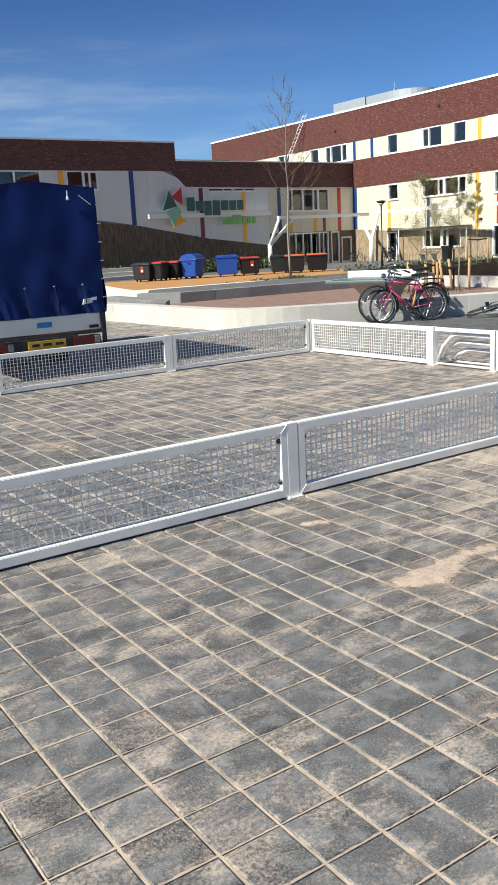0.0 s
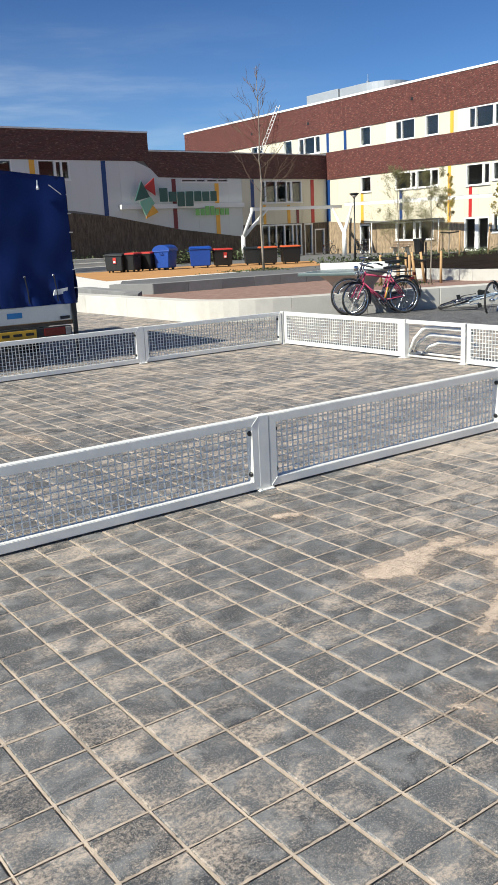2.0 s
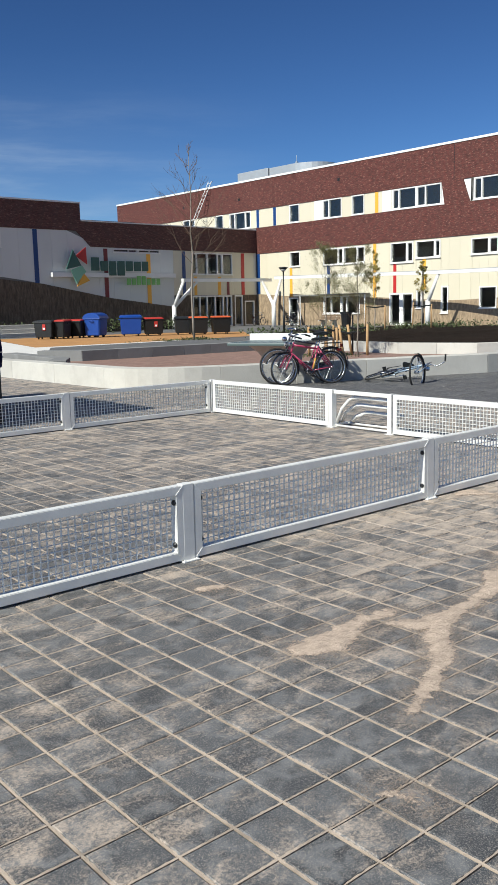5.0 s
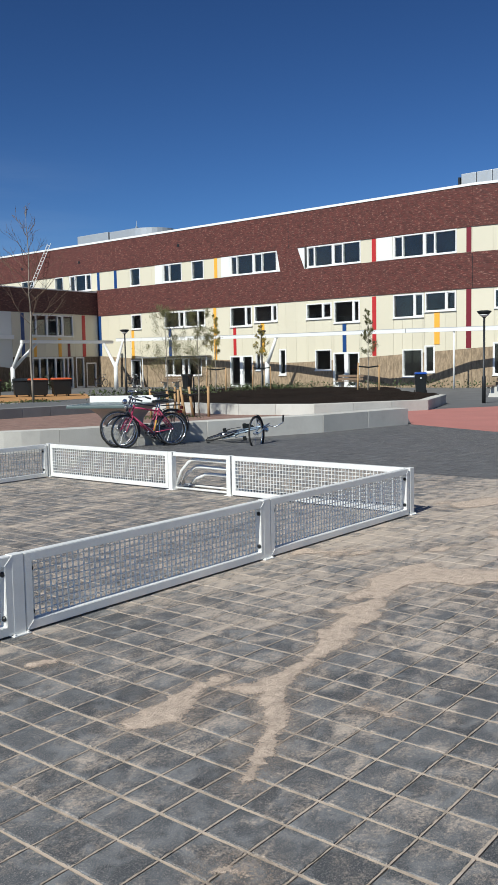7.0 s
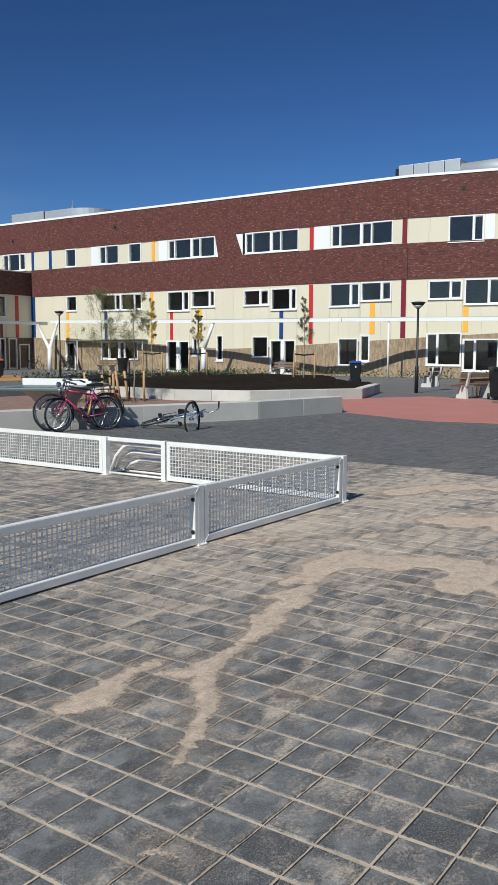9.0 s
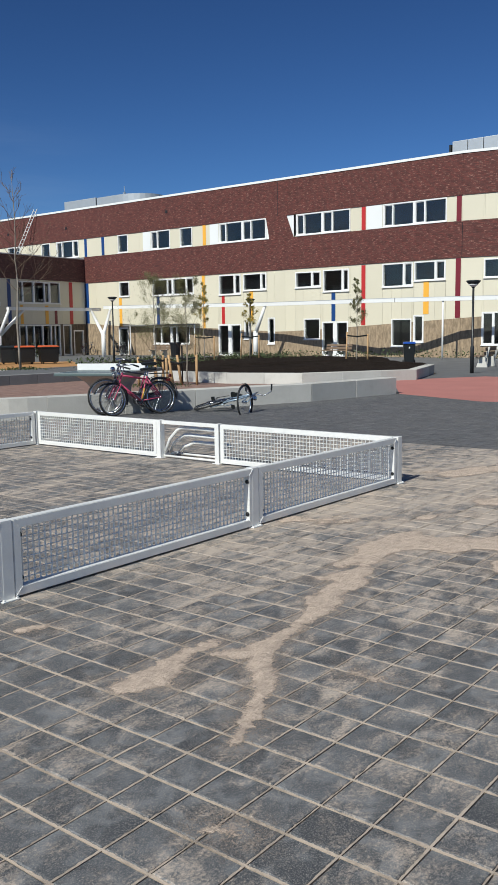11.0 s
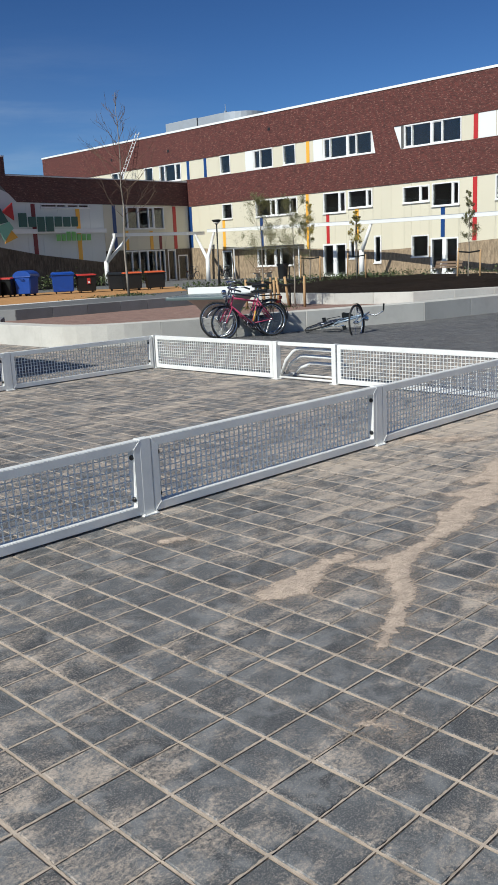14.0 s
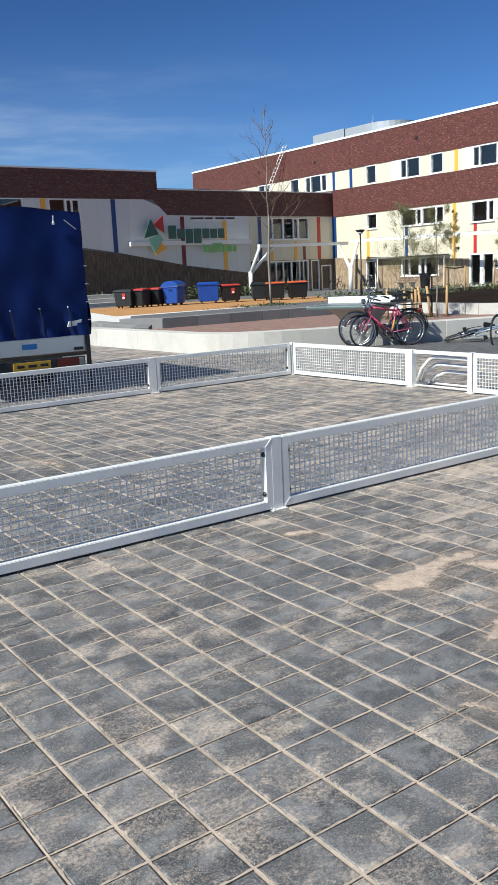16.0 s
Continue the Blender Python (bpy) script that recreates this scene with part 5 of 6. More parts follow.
# ---- bicycles ----
def bicycle(paint, second, label, steer, m, rack=True):
    """Rear hub over the origin, front hub 1.05 m ahead along x."""
    t = thing("bicycle", label, "bicycle", (0, 0, 0), "parked bicycles")
    R, wb = 0.34, 1.05

    def wheel(name, turn):
        c = bmesh.new()
        ring(c, (0, 0, 0), (0, 1, 0), R - 0.018, 0.018, 36, 6)
        c.transform(turn)
        w = part(name, c, "tyre", t, smooth=True)
        c = bmesh.new()
        ring(c, (0, 0, 0), (0, 1, 0), R - 0.043, 0.012, 36, 5)
        c.transform(turn)
        part("rim", c, "chrome", w, smooth=True)
        c = bmesh.new()
        for i in range(18):
            a = 2 * math.pi * i / 18
            tube(c, [(0.02 * math.cos(a + 1.2), 0.02 * (-1) ** i, 0.02 * math.sin(a + 1.2)), ((R - 0.05) * math.cos(a), 0, (R - 0.05) * math.sin(a))], 0.0016, 3, caps=False)
        c.transform(turn)
        tagged(part("spokes", c, "chrome", w), kind="stuff")
        c = bmesh.new()
        tube(c, [(0, -0.045, 0), (0, 0.045, 0)], 0.025, 10)
        c.transform(turn)
        part("hub", c, "chrome", w, smooth=True)

    wheel("rear_wheel", Matrix.Translation((0, 0, R)))
    head_lo, head_hi = Vector((wb - 0.17, 0, 0.66)), Vector((wb - 0.24, 0, 0.86))
    axis = (head_hi - head_lo).normalized()
    S = Matrix.Translation(head_lo) @ Matrix.Rotation(radians(steer), 4, axis) @ Matrix.Translation(-head_lo)
    wheel("front_wheel", S @ Matrix.Translation((wb, 0, R)))
    bb, seat = Vector((0.44, 0, 0.29)), Vector((0.27, 0, 0.78))
    c = bmesh.new()
    for p, q, r in ((bb, seat, 0.016), (head_lo, bb, 0.018), (head_hi - axis * 0.04, seat - Vector((0.01, 0, 0.06)), 0.015), (head_lo, head_hi, 0.02)):
        tube(c, [p, q], r, 8)
    for s in (-0.06, 0.06):
        tube(c, [(0, s, R), bb + Vector((0, s * 0.5, 0))], 0.010, 6)
        tube(c, [(0, s, R), seat + Vector((0, s * 0.3, -0.05))], 0.009, 6)
    part("bike_frame", c, paint, t, smooth=True)
    c = bmesh.new()
    tube(c, [bb + Vector((-0.02, 0.02, 0.03)), bb.lerp(seat, 0.5) + Vector((0, 0.02, 0))], 0.02, 8)
    part("lower_tube", c, second, t, smooth=True)
    c = bmesh.new()
    for s in (-0.055, 0.055):
        tube(c, [head_lo + Vector((0, s, -0.02)), (wb - 0.08, s, 0.5), (wb, s, R)], 0.012, 6)
    tube(c, [head_lo + Vector((0, -0.055, -0.02)), head_lo + Vector((0, 0.055, -0.02))], 0.014, 6)
    c.transform(S)
    part("fork", c, paint, t, smooth=True)
    c = bmesh.new()
    tube(c, [head_hi, head_hi + axis * 0.14], 0.013, 8)
    tube(c, [(wb - 0.42, -0.29, 0.99), (wb - 0.3, -0.27, 1.03), (wb - 0.22, -0.12, 1.02), (wb - 0.24, 0, 1.0), (wb - 0.22, 0.12, 1.02), (wb - 0.3, 0.27, 1.03), (wb - 0.42, 0.29, 0.99)], 0.012, 8)
    c.transform(S)
    bar = part("handlebar", c, "chrome", t, smooth=True)
    for s in (-1, 1):
        c = bmesh.new()
        tube(c, [(wb - 0.44, s * 0.292, 0.985), (wb - 0.32, s * 0.275, 1.025)], 0.018, 8)
        c.transform(S)
        part("grip", c, "black", bar)
    c = bmesh.new()
    lathe(c, [(0.03, 0), (0.045, 0.02), (0.045, 0.07), (0.01, 0.09)], (0, 0, 0), 12)
    c.transform(S @ Matrix.Translation((wb - 0.1, 0, 0.84)) @ Matrix.Rotation(radians(-90), 4, "Y"))
    part("headlight", c, "chrome", t)
    c = bmesh.new()
    tube(c, [seat, seat + Vector((-0.04, 0, 0.12))], 0.012, 8)
    part("seat_post", c, "chrome", t)
    c = bmesh.new()
    prism(c, [(0.36, -0.025), (0.36, 0.025), (0.24, 0.05), (0.14, 0.1), (0.08, 0.1), (0.06, 0), (0.08, -0.1), (0.14, -0.1), (0.24, -0.05)], 0.9, 0.955)
    bmesh.ops.bevel(c, geom=c.edges[:], offset=0.015, segments=2, affect="EDGES")
    part("saddle", c, "black", t)
    for name, centre, a0, a1, turn in (("rear_mudguard", (0, R), 20, 190, None), ("front_mudguard", (wb, R), 60, 200, S)):
        c = bmesh.new()
        pts = [(centre[0] + (R + 0.022) * math.cos(radians(a)), 0, centre[1] + (R + 0.022) * math.sin(radians(a))) for a in np.linspace(a0, a1, 16)]
        rows = [[c.verts.new((px, s, pz)) for s in (-0.026, 0.026)] for px, _, pz in pts]
        for a, b in zip(rows, rows[1:]):
            c.faces.new((a[0], a[1], b[1], b[0]))
        bmesh.ops.solidify(c, geom=c.faces[:], thickness=0.003)
        if turn is not None:
            c.transform(turn)
        part(name, c, "bike_dark", t)
    c = bmesh.new()
    ring(c, (bb.x, -0.05, bb.z), (0, 1, 0), 0.085, 0.008, 20, 4)
    part("chainring", c, "chrome", t)
    c = bmesh.new()
    tube(c, [(bb.x - 0.12, -0.08, bb.z - 0.12), (bb.x, -0.07, bb.z), (bb.x, 0.07, bb.z), (bb.x + 0.12, 0.08, bb.z + 0.12)], 0.009, 6)
    part("crank", c, "chrome", t)
    for s in (-1, 1):
        c = bmesh.new()
        box(c, bb.x + s * 0.12 - 0.04, bb.x + s * 0.12 + 0.04, s * 0.13 - 0.04, s * 0.13 + 0.04, bb.z + s * 0.12 - 0.012, bb.z + s * 0.12 + 0.012)
        part("pedal", c, "black", t)
    c = bmesh.new()
    hexa(c, [(-0.02, -0.075, 0.29), (0.46, -0.075, 0.24), (0.46, -0.055, 0.24), (-0.02, -0.055, 0.29), (-0.02, -0.075, 0.38), (0.46, -0.075, 0.36), (0.46, -0.055, 0.36), (-0.02, -0.055, 0.38)])
    part("chain_guard", c, "bike_dark", t)
    if rack:
        c = bmesh.new()
        for s in (-0.06, 0.0, 0.06):
            tube(c, [(-0.2, s, 0.74), (0.2, s, 0.74)], 0.006, 5)
        for s in (-0.06, 0.06):
            tube(c, [(0, s, R), (-0.08, s, 0.74)], 0.006, 5)
        tube(c, [(-0.2, -0.06, 0.74), (-0.2, 0.06, 0.74)], 0.006, 5)
        part("rack", c, "black", t)
        c = bmesh.new()
        box(c, -0.235, -0.2, -0.04, 0.04, 0.66, 0.72, 0.008)
        part("rear_light", c, "lens_red", t)
    t.matrix_basis = m
    return t


def heading(x0, y0, x1, y1):
    return math.degrees(math.atan2(y1 - y0, x1 - x0))


way = heading(12.32, 11.82, 11.33, 12.2)
bicycle("pink", "gold", "magenta and yellow bicycle leaning on other bicycles", 14, pose(12.23, 11.75, 0, 6, 0, way) @ Matrix.Scale(0.95, 4))
bicycle("pink", "bike_dark", "magenta bicycle standing among others by the wall", -24, pose(12.32, 11.93, 0, 4, 0, way - 9) @ Matrix.Scale(0.93, 4))
bicycle("bike_dark", "bike_dark", "dark old bicycle leaning on a concrete wall", -10, pose(12.45, 12.02, 0, -3, 0, way - 4) @ Matrix.Scale(1.05, 4))
bicycle("bike_silver", "bike_dark", "pale blue bicycle lying on its side on the paving", 100, pose(12.85, 11.35, 0.06, 0, 0, -96) @ pose(0, 0, 0, 0, -9, 0) @ pose(0, 0, 0, -79, 0, 0))
bicycle("bike_dark", "bike_dark", "dark bicycle parked in the shelter by the school", 0, pose(45.2, 48.2, 0, 4, 0, 20))
bicycle("bike_dark", "bike_dark", "dark bicycle parked in the shelter by the school", 0, pose(45.3, 47.6, 0, -4, 0, 25))
bicycle("bike_dark", "bike_dark", "dark bicycle parked at the school entrance wall", 0, pose(45.1, 51.6, 0, 4, 0, 10))

# ---- trailer with a blue tarpaulin ----
trailer = thing("trailer", "covered trailer with blue tarpaulin and aluminium tailgate", "trailer", (4.1, 12.5, 0))
X0, X1, Y0, Y1 = 3.18, 4.98, 10.85, 14.6
bm = bmesh.new()
nx, ny, nz = 16, 24, 20
XM = (X0 + X1) / 2


def cover(u, v, face):
    """The cloth: u across, v up, with folds pulled in by the ties."""
    fold = 0.035 * math.sin(u * 22 + 9 * v) * max(0, 1 - v * 2.6) + 0.018 * noise.noise(Vector((u * 5, v * 4, face * 7))) + 0.02 * max(0, 0.25 - v) * math.sin(u * 61)
    if face == 0:
        ph = (X0 + (X1 - X0) * u - 3.48) / 0.4 + 1.5 * v
        fold += 0.10 * (abs(math.sin(math.pi * ph)) - 0.5) * max(0, 1 - v * 4.2) + 0.02 * math.sin(u * 13 + 2 * v) * (0.3 + v) * 0.4
    return fold


def sheet(bm, at, nu, nv):
    rows = [[bm.verts.new(at(i / nu, j / nv)) for i in range(nu + 1)] for j in range(nv + 1)]
    for a, b in zip(rows, rows[1:]):
        for i in range(nu):
            bm.faces.new((a[i], a[i + 1], b[i + 1], b[i]))


ZB, ZE, ZR = 0.80, 2.42, 2.50
eave = lambda u: ZE + (ZR - ZE) * (1 - abs(2 * u - 1))
sheet(bm, lambda u, v: (X0 + (X1 - X0) * u - 0.03 * v * (2 * u - 1), Y0 - 0.02 - cover(u, v, 0), ZB + (eave(u) - ZB) * v), 36, 30)
sheet(bm, lambda u, v: (X1 + 0.02 - 0.03 * v + cover(u, v, 1), Y0 + (Y1 - Y0) * u, ZB + (ZE - ZB) * v), 40, 24)
sheet(bm, lambda u, v: (X0 - 0.02 + 0.03 * v - cover(u, v, 2), Y0 + (Y1 - Y0) * u, ZB + (ZE - ZB) * v), 30, 16)
sheet(bm, lambda u, v: (X0 + (X1 - X0) * u - 0.03 * (2 * u - 1), Y0 - 0.02 + (Y1 - Y0 + 0.04) * v, eave(u) + 0.012 * noise.noise(Vector((u * 3, v * 6, 4)))), 16, 24)
sheet(bm, lambda u, v: (X0 + (X1 - X0) * u, Y1 + 0.02, ZB + (eave(u) - ZB) * v), 10, 10)
bmesh.ops.remove_doubles(bm, verts=bm.verts[:], dist=0.02)
part("tarpaulin", bm, "tarp", trailer, "blue tarpaulin cover with folds", smooth=True)
bm = bmesh.new()
box(bm, X0, X1, Y0, Y0 + 0.04, 0.58, 0.80, 0.008)
part("tailgate", bm, "alu", trailer, "aluminium tailgate")
for x in (X0, X1 - 0.03):
    bm = bmesh.new()
    box(bm, x, x + 0.03, Y0 + 0.045, Y1, 0.55, 0.82, 0.006)
    part("side_board", bm, "alu", trailer)
bm = bmesh.new()
box(bm, X0 + 0.04, X1 - 0.04, Y0 + 0.05, Y1 - 0.02, 0.52, 0.57)
part("load_floor", bm, "bench_wood", trailer)
bm = bmesh.new()
box(bm, X0 + 0.05, X1 - 0.12, Y0 - 0.05, Y0 + 0.05, 0.36, 0.51, 0.01)
part("light_bar", bm, "anthracite", trailer)
for x in (X0 + 0.08, X1 - 0.52):
    bm = bmesh.new()
    box(bm, x, x + 0.3, Y0 - 0.07, Y0 - 0.052, 0.40, 0.5, 0.008)
    lamp_part = part("tail_light", bm, "lens_red", trailer)
    bm = bmesh.new()
    box(bm, x + 0.302, x + 0.38, Y0 - 0.07, Y0 - 0.052, 0.40, 0.5, 0.008)
    part("reverse_lens", bm, "concrete_dark", lamp_part, "dull grey lens")
bm = bmesh.new()
box(bm, 3.83, 4.35, Y0 - 0.066, Y0 - 0.053, 0.39, 0.5, 0.003)
plate_ob = part("number_plate", bm, "plate", trailer, "yellow plate with plain dark bars")
for i, (a, w) in enumerate(((3.88, 0.1), (4.03, 0.12), (4.2, 0.11))):
    bm = bmesh.new()
    box(bm, a, a + w, Y0 - 0.072, Y0 - 0.067, 0.43, 0.465)
    part("bar", bm, "black", plate_ob)
bm = bmesh.new()
box(bm, 4.0, 4.2, Y0 - 0.012, Y0 - 0.002, 0.66, 0.73)
part("sticker", bm, "sticker_blue", trailer, "blue sticker")
bm = bmesh.new()
hexa(bm, [(4.64, Y0 - 0.062, 0.92), (4.83, Y0 - 0.062, 0.94), (4.83, Y0 - 0.04, 0.94), (4.64, Y0 - 0.04, 0.92), (4.66, Y0 - 0.062, 0.99), (4.85, Y0 - 0.062, 1.01), (4.85, Y0 - 0.04, 1.01), (4.66, Y0 - 0.04, 0.99)])
part("sticker", bm, "grey_panel", trailer, "pale grey sticker")
for x in (X0 + 0.02, X1 - 0.08):
    bm = bmesh.new()
    box(bm, x, x + 0.06, Y0 - 0.035, Y0 - 0.005, 0.05, 0.8, 0.006)
    part("corner_post", bm, "lamp_black", trailer)
bm = bmesh.new()
box(bm, X0 + 0.3, X1 - 0.3, Y0 + 0.3, Y1 + 1.4, 0.42, 0.5)
part("chassis", bm, "alu", trailer)
for x in (X0 - 0.02, X1 - 0.2):
    for y in (12.5, 13.25):
        bm = bmesh.new()
        tube(bm, [(x, y, 0.3), (x + 0.22, y, 0.3)], 0.3, 24)
        w = part("wheel", bm, "tyre", trailer)
        bm = bmesh.new()
        tube(bm, [(x - 0.005, y, 0.3), (x + 0.225, y, 0.3)], 0.17, 18)
        part("rim", bm, "alu", w)
for i, u in enumerate((3.48, 3.88, 4.28, 4.68)):
    bm = bmesh.new()
    tube(bm, [(u - 0.01, Y0 - 0.05, 1.18), (u + 0.01, Y0 - 0.06, 1.0), (u + 0.02, Y0 - 0.055, 0.84)], 0.008, 6)
    cord = part("cord", bm, "lamp_black", trailer, "black cord")
    bm = bmesh.new()
    ring(bm, (u - 0.01, Y0 - 0.045, 1.18), (0, 1, 0), 0.010, 0.0035, 12, 5)
    part("eyelet", bm, "alu", cord)
for i, v in enumerate(np.linspace(1.0, 2.2, 6)):
    bm = bmesh.new()
    tube(bm, [(X1 - 0.03, Y0 - 0.05, v), (X1 + 0.022, Y0 - 0.03, v)], 0.008, 6)
    part("eyelet", bm, "alu", trailer)
bm = bmesh.new()
lathe(bm, [(0.02, 0), (0.022, 0.02), (0.012, 0.05), (0.008, 0.12)], (4.56, Y0 - 0.06, 2.26), 10)
part("tie", bm, "alu", trailer)
bm = bmesh.new()
tube(bm, [(4.72, Y0 - 0.05, 2.32), (4.88, Y0 - 0.05, 2.2)], 0.006, 6)
part("tie", bm, "grey_panel", trailer)

bm = bmesh.new()
box(bm, X1 - 0.25, X1 - 0.12, Y0 - 0.02, Y0 - 0.002, 0.6, 0.64, 0.004)
part("latch", bm, "lamp_black", trailer, "black tailgate latch")

# ---- the mesh-sided play court ----
TOP, CY0, CY1, CX = 0.475, 4.22, 9.965, 7.83
PITCH = 0.0435


def court_panel(length):
    """A framed grille panel along x from 0 to length, the frame 40 mm thick about y = 0."""
    t = thing("court_barrier", "low galvanised panel with square grille round a play court", "barrier", (0, 0, 0), "court side panels")
    c = bmesh.new()
    ring_on(c, lambda u, w, z: (u, w, z), 0.046, length - 0.046, 0.013, TOP, 0.055, -0.03, 0.03)
    bmesh.ops.bevel(c, geom=c.edges[:], offset=0.004, segments=2, affect="EDGES")
    panel = part("panel_frame", c, "galv", t)
    # ground-down weld seams across the mitred corners
    for cu, su in ((0.046, 1), (length - 0.046, -1)):
        for cz, sz in ((0.013, 1), (TOP, -1)):
            c = bmesh.new()
            pl = [(cu + su * 0.003, cz + sz * 0.006), (cu + su * 0.006, cz + sz * 0.003), (cu + su * 0.055, cz + sz * 0.052), (cu + su * 0.052, cz + sz * 0.055)]
            slab_on(c, lambda u, w, z: (u, w, z), pl, -0.0325, -0.0295)
            part("weld_seam", c, "galv", panel)
    u0, u1, z0, z1 = 0.095, length - 0.095, 0.06, TOP - 0.045
    c = bmesh.new()
    n = round((u1 - u0) / PITCH)
    for i in range(n + 1):
        u = u0 + (u1 - u0) * i / n
        box(c, u - 0.0024, u + 0.0024, 0.014, 0.027, z0, z1)
    n = round((z1 - z0) / PITCH)
    for i in range(n + 1):
        z = z0 + (z1 - z0) * i / n
        box(c, u0, u1, 0.016, 0.025, z - 0.0022, z + 0.0022)
    tagged(part("grille", c, "galv", t), "square steel grille bars", kind="stuff")
    for u, s in ((0.101, 1), (length - 0.101, -1)):
        for z in (0.115, 0.375):
            c = bmesh.new()
            lathe(c, [(0.001, 0), (0.017, 0), (0.017, 0.007), (0.011, 0.014), (0.001, 0.015)], (0, 0, 0), 12)
            c.transform(Matrix.Translation((u, -0.012, z)) @ Matrix.Rotation(radians(90 * s), 4, "Y"))
            part("bolt", c, "bolt", t, "black bolt head")
    return t


def court_post(x, y):
    t = thing("court_post", "square galvanised post with foot plate on sandy slabs", "court post", (x, y, 0), "court posts")
    c = bmesh.new()
    box(c, x - 0.041, x + 0.041, y - 0.031, y + 0.031, 0.0, TOP + 0.004, 0.004)
    part("post", c, "galv", t)
    c = bmesh.new()
    box(c, x - 0.06, x + 0.06, y - 0.055, y + 0.055, 0.001, 0.009, 0.002)
    part("foot_plate", c, "galv", t)
    for dx in (-0.046, 0.046):
        c = bmesh.new()
        tube(c, [(x + dx, y - 0.04, 0.009), (x + dx, y - 0.04, 0.016)], 0.009, 6)
        part("bolt", c, "galv", t)


LONG = [-1.68, 0.70, 3.07, 5.43, CX]
master = court_panel(2.38)
first_done = False
for y in (CY0, CY1):
    for a, b in zip(LONG, LONG[1:]):
        m = pose(a, y, 0)
        if not first_done:
            master.matrix_basis = m
            first_done = True
        else:
            copy_thing(master, m @ Matrix.Diagonal(((b - a) / 2.38, 1, 1, 1)) if abs(b - a - 2.38) > 0.03 else m)
    for x in LONG:
        court_post(x, y)
G0, G1 = 6.59, 7.54
side_panel = court_panel(G0 - CY0)
side_panel.matrix_basis = pose(CX, CY0, 0, 0, 0, 90)
far_panel = court_panel(CY1 - G1)
far_panel.matrix_basis = pose(CX, G1, 0, 0, 0, 90)
court_post(CX, G0)
court_post(CX, G1)

goal = thing("court_goal", "low goal opening of bent galvanised tubes", "goal", (CX, 7.05, 0))
bm = bmesh.new()
box(bm, CX - 0.02, CX + 0.02, G0 + 0.04, G1 - 0.04, TOP - 0.045, TOP, 0.004)
part("crossbar", bm, "galv", goal)
for dx, zz, start_y, bend in ((0.05, 0.385, 7.51, 7.30), (0.14, 0.285, 7.51, 7.32), (0.24, 0.185, 7.42, 7.26)):
    bm = bmesh.new()
    pts = [(CX + dx, start_y, 0.06), (CX + dx, (start_y + bend) / 2 + 0.02, 0.06 + (zz - 0.06) * 0.55), (CX + dx, bend, zz - 0.03), (CX + dx, bend - 0.06, zz), (CX + dx, bend - 0.14, zz + 0.008), (CX + dx, 6.85, zz + 0.004), (CX + dx, G0 + 0.02, zz)]
    tube(bm, pts, 0.022, 10)
    part("bent_tube", bm, "galv", goal, smooth=True)
for z0, dx in ((0.0, 0.03), (0.0, 0.27)):
    bm = bmesh.new()
    tube(bm, [(CX + dx, G1 - 0.03, z0 + 0.025), (CX + dx, G0 + 0.02, z0 + 0.025)], 0.014, 10)
    part("bottom_tube", bm, "galv", goal, smooth=True)
for yy in (G0 + 0.02, G1 - 0.02):
    bm = bmesh.new()
    box(bm, CX + 0.03, CX + 0.29, yy - 0.015, yy + 0.015, 0.02, 0.05)
    part("foot_bar", bm, "galv", goal)

# ---- drifts of sand swept over the slabs ----
DRIFT = [
    ((2.46, 2.02, 0.01), (2.61, 2.08, 0.026), (2.77, 2.15, 0.042), (2.99, 2.25, 0.055), (3.16, 2.42, 0.064), (3.34, 2.53, 0.066), (3.6, 2.57, 0.062), (4.03, 2.65, 0.068), (4.4, 2.76, 0.10), (4.75, 2.86, 0.14), (5.17, 2.97, 0.11), (5.74, 3.10, 0.09)),
    ((3.26, 2.78, 0.03), (3.07, 2.79, 0.05), (2.91, 2.77, 0.09), (2.76, 2.72, 0.125), (2.64, 2.75, 0.09)),
    ((3.13, 2.66, 0.03), (3.22, 2.56, 0.07)),
    ((5.74, 3.1, 0.13), (5.77, 2.76, 0.10), (6.06, 2.5, 0.14), (5.89, 2.2, 0.18), (5.56, 1.96, 0.26), (5.48, 1.7, 0.2), (5.61, 1.46, 0.11)),
    ((7.5, 2.75, 0.33), (7.85, 2.42, 0.42), (7.72, 2.01, 0.3), (7.5, 1.3, 0.2)),
    ((5.84, 4.02, 0.08), (6.04, 3.8, 0.14)),
    ((8.68, 4.1, 0.16), (9.33, 3.7, 0.2), (9.7, 2.9, 0.2)),
    ((1.99, 1.73, 0.02), (2.03, 1.67, 0.03)),
    ((2.8, 3.71, 0.03), (2.9, 3.67, 0.03)),
    ((3.34, 2.03, 0.03), (3.33, 1.9, 0.035)),
    ((6.3, 3.3, 0.08), (6.9, 3.1, 0.07)),
    ((2.6, 6.5, 0.01), (2.5, 7.2, 0.02)),
]
cell = 0.0125


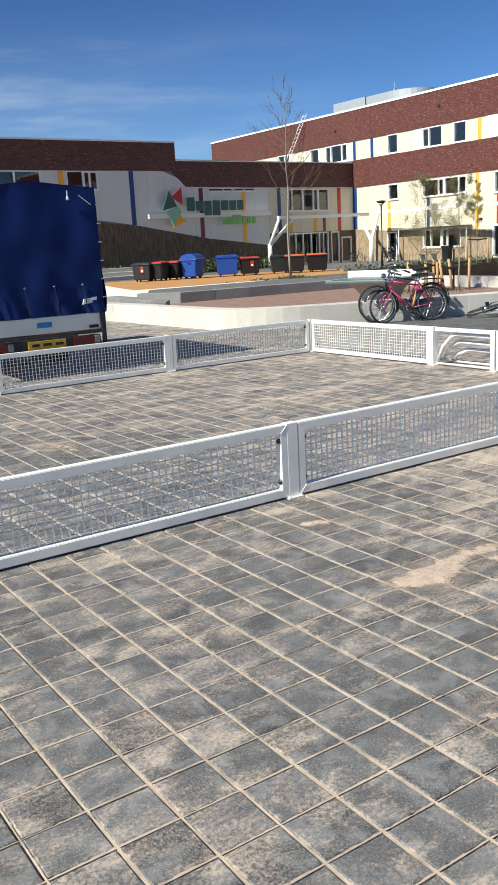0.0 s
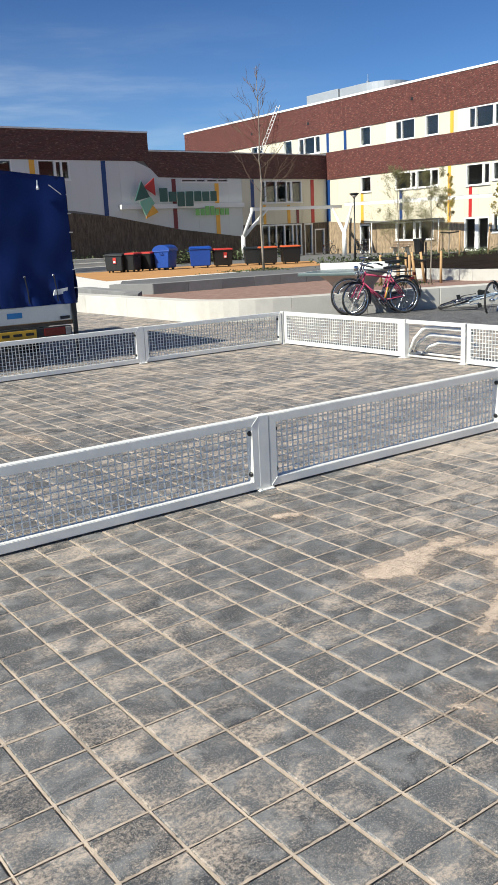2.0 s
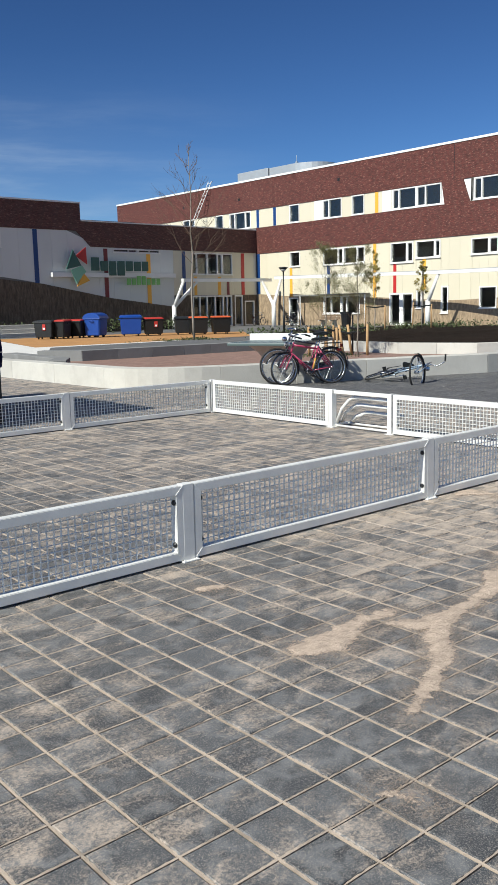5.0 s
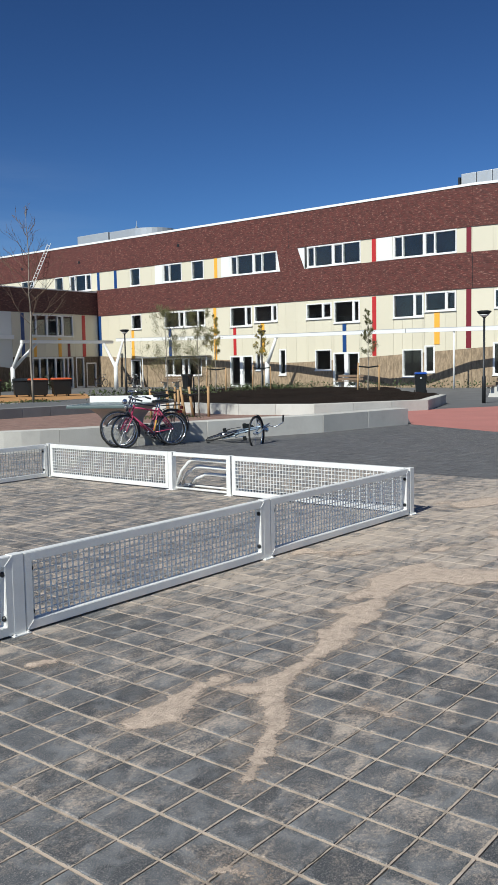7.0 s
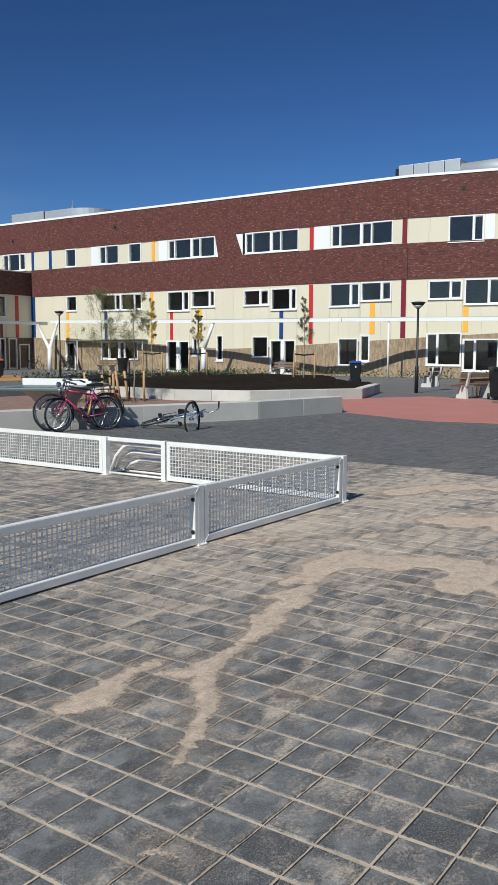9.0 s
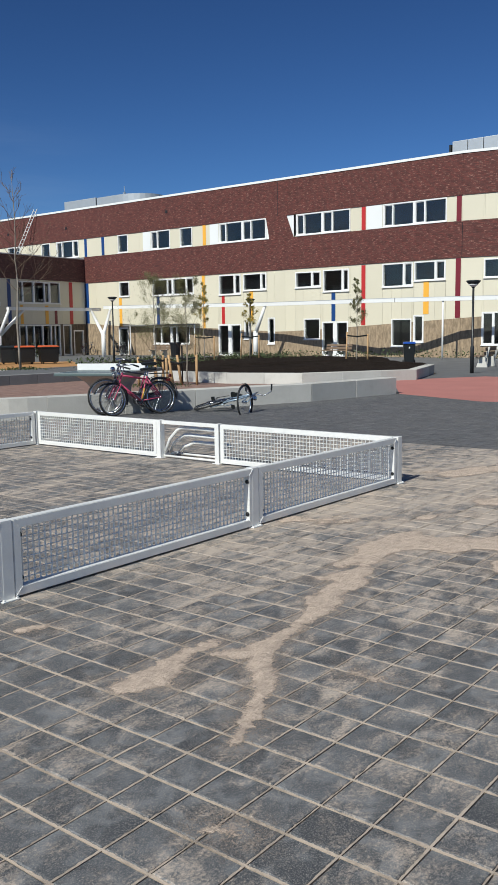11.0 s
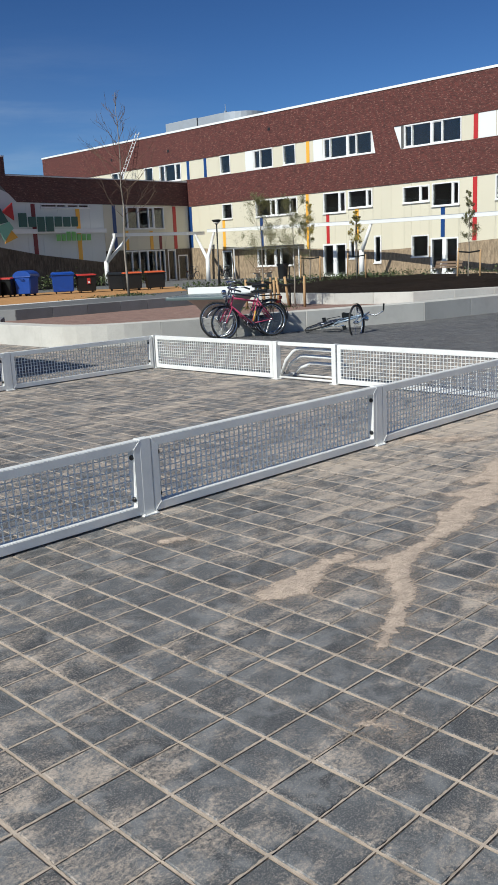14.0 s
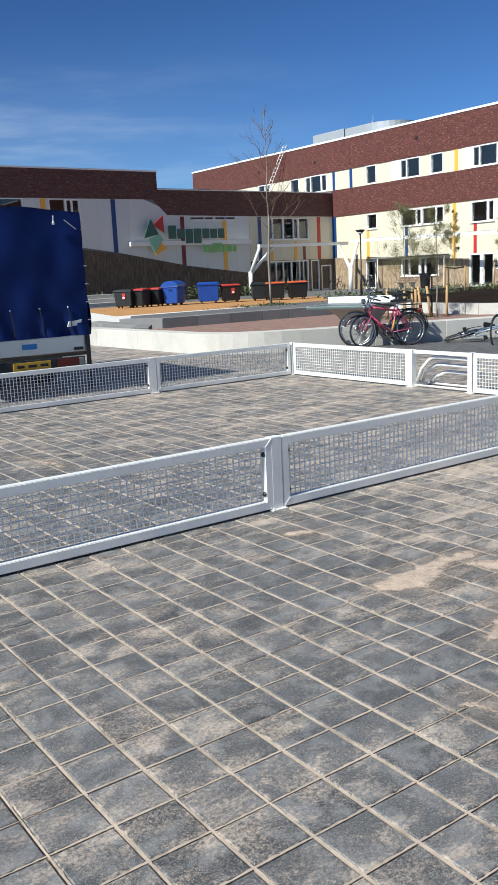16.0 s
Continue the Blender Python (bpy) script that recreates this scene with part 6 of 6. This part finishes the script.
def drift_at(x, y):
    """Metres inside the drift's ragged edge; negative outside."""
    best = -9.0
    for run in DRIFT:
        for (ax, ay, ar), (bx, by, br) in zip(run, run[1:]):
            dx, dy = bx - ax, by - ay
            k = min(1.0, max(0.0, ((x - ax) * dx + (y - ay) * dy) / (dx * dx + dy * dy)))
            best = max(best, ar + (br - ar) * k - math.hypot(x - ax - dx * k, y - ay - dy * k))
    if best < -0.5:
        return best
    p = Vector((x, y, 0))
    ruin = min(1.0, max(0.0, (x - 4.1) * 0.8))
    rough = min(1.0, 0.3 + max(0.0, x - 3.3) * 0.8)
    return best + rough * (0.10 * noise.noise(p * 2.6) + 0.10 * noise.noise(Vector((x * 5, y * 8, 0)))) + ruin * (0.22 * noise.noise(Vector((x * 0.8, y * 1.7, 2))) + 0.20 * noise.noise(Vector((x * 2.2, y * 5, 6)))) + 0.03 * noise.noise(p * 17) + 0.018 * noise.noise(p * 45)


V, F, known, covers = [], [], {}, []
done = set()
for run in DRIFT:
    for (ax, ay, ar), (bx, by, br) in zip(run, run[1:]):
        pad = max(ar, br) + (0.45 if ax > 4 else 0.22)
        for i in range(int((min(ax, bx) - pad) / cell), int((max(ax, bx) + pad) / cell) + 1):
            for j in range(int((min(ay, by) - pad) / cell), int((max(ay, by) + pad) / cell) + 1):
                if (i, j) in done:
                    continue
                done.add((i, j))
                corner = []
                for a, b in ((i, j), (i + 1, j), (i + 1, j + 1), (i, j + 1)):
                    if (a, b) not in known:
                        known[a, b] = [drift_at(a * cell, b * cell), None]
                    corner.append(known[a, b])
                if max(c[0] for c in corner) < -0.15:
                    continue
                ids = []
                for (a, b), c in zip(((i, j), (i + 1, j), (i + 1, j + 1), (i, j + 1)), corner):
                    if c[1] is None:
                        c[1] = len(V)
                        h = 0.0022 + 0.10 * min(0.07, max(0, c[0])) + 0.0005 * noise.noise(Vector((a * 0.5, b * 0.5, 3)))
                        covers.append(c[0])
                        V.append((a * cell, b * cell, h))
                    ids.append(c[1])
                F.append(ids)
me = bpy.data.meshes.new("sand_drift")
me.from_pydata(V, [], F)
me.materials.append(M["sand"])
me.shade_smooth()
me.attributes.new("cover", "FLOAT", "POINT").data.foreach_set("value", covers)
tagged(new("sand_drift", me), "pale sand swept in drifts over the dark slabs", "sand", kind="stuff")

# ---- slabs, each with its own chamfered edges ----
SIZE, SIZE_Y, GAP, LX, LY = 0.2, 0.1957, 0.0064, 0.03, 4.08 + 0.1957 / 2
pavement = thing("pavement", "square dark grey concrete slabs with sandy joints", "pavement", (0, 0, 0), kind="structure")


def slab_shape(cx, cy, dz=0.0, tx=0.0, ty=0.0, gap=GAP):
    h, hy, ch, dp = SIZE / 2 - gap, SIZE_Y / 2 - gap, 0.0045, 0.0035
    rows = []
    for r, z in ((0, -0.032), (0, -dp), (ch, 0.0)):
        rows += [(cx + sx * (h - r), cy + sy * (hy - r), z + dz + sx * tx + sy * ty) for sx, sy in ((-1, -1), (1, -1), (1, 1), (-1, 1))]
    return rows


def is_dark(x, y):
    """Past the swept edge the slabs are clean and dark."""
    edge = 10.55 + 0.12 * (y - 4) - 0.35 * max(0, y - 9) + 0.25 * noise.noise(Vector((x, y, 0)) * 0.8)
    return x > edge and y < 12.4


SLAB_FACES = [(8, 9, 10, 11)] + [(a + k, (a + 1) % 4 + k, (a + 1) % 4 + k + 4, a + k + 4) for k in (0, 4) for a in range(4)]
one = bpy.data.meshes.new("slab")
one.from_pydata(slab_shape(0, 0), [], SLAB_FACES)
one.materials.append(M["slab"])
rng = np.random.default_rng(7)
near, rest = [], {"slab": [], "slab_dark": []}
for i in range(-40, 110):
    for j in range(-25, 130):
        x, y = LX + i * SIZE, LY + (j - 26) * SIZE_Y
        turn, far = math.degrees(math.atan2(x, y)), math.hypot(x, y)
        if y > 23.5 or x > 19.5 or (x > 8.9 and y > 14.5) or (x > 10.5 and y > 12.6 - (x - 10.5) * 0.26) or (x < 8.9 and y > 20):
            continue
        near.append((far if 6 < turn < 90 else far + 100, x, y))
near.sort()
for k, (far, x, y) in enumerate(near):
    dark = is_dark(x, y)
    dz, tx, ty = rng.normal(0, 0.0006), rng.normal(0, 0.0005), rng.normal(0, 0.0005)
    if k < 300 and not dark:
        ob = new("slab", one)
        ob.matrix_basis = Matrix.LocRotScale((x, y, dz), Euler((ty * 10, -tx * 10, rng.normal(0, 0.004))), None)
        ob.parent = pavement
    else:
        rest["slab_dark" if dark else "slab"].append(slab_shape(x + rng.normal(0, 0.0008), y + rng.normal(0, 0.0008), dz, tx, ty, 0.002 if dark else GAP))
for name, rows in rest.items():
    me = bpy.data.meshes.new("slabs")
    me.from_pydata([v for r in rows for v in r], [], [tuple(a + 12 * n for a in f) for n in range(len(rows)) for f in SLAB_FACES])
    me.materials.append(M[name])
    ob = new("slabs", me)
    ob.parent = pavement
    tagged(ob, "dark grey slabs further off" if name == "slab" else "clean dark slabs with little sand", kind="stuff")

# jointing sand: low uneven ridges between the slabs, full along y, thinner along x
V, F = [], []
for far, x, y in near:
    if is_dark(x, y):
        continue
    n = 14 if far < 4.2 else 7 if far < 6.5 else 2 if far < 11 else 1
    for along in (0, 1):
        span = SIZE_Y if along else SIZE
        for k in range(n + 1):
            a = (k / n - 0.5) * span
            px, py = (x + SIZE / 2, y + a) if along else (x + a, y + SIZE_Y / 2)
            w1, w2 = noise.noise(Vector((px * 55, py * 55, 1))), noise.noise(Vector((px * 3, py * 3, 5)))
            if along:
                half, top, off = 0.0034 + 0.0026 * w1 + 0.0022 * w2, -0.0016 + 0.0014 * w1 + 0.0016 * w2, 0.0012 + 0.001 * w1
            else:
                half, top, off = 0.0031 + 0.0024 * w1 + 0.0022 * w2, -0.0022 + 0.0012 * w1 + 0.0022 * w2, 0.0014 + 0.0012 * w1
            for o, z in ((-half * 0.6, -0.031), (-half, top - 0.001), (half, top), (half * 0.6, -0.031)):
                V.append((px + o + off, py, z) if along else (px, py + o + off, z))
            if k:
                i = len(V) - 8
                F += [(i + e, i + e + 1, i + e + 5, i + e + 4) if not along else (i + e + 1, i + e, i + e + 4, i + e + 5) for e in range(3)]
me = bpy.data.meshes.new("joint_sand")
me.from_pydata(V, [], F)
me.materials.append(M["joint"])
ob = new("joint_sand", me)
ob.parent = pavement
tagged(ob, "pale sand swept into the joints", kind="stuff")
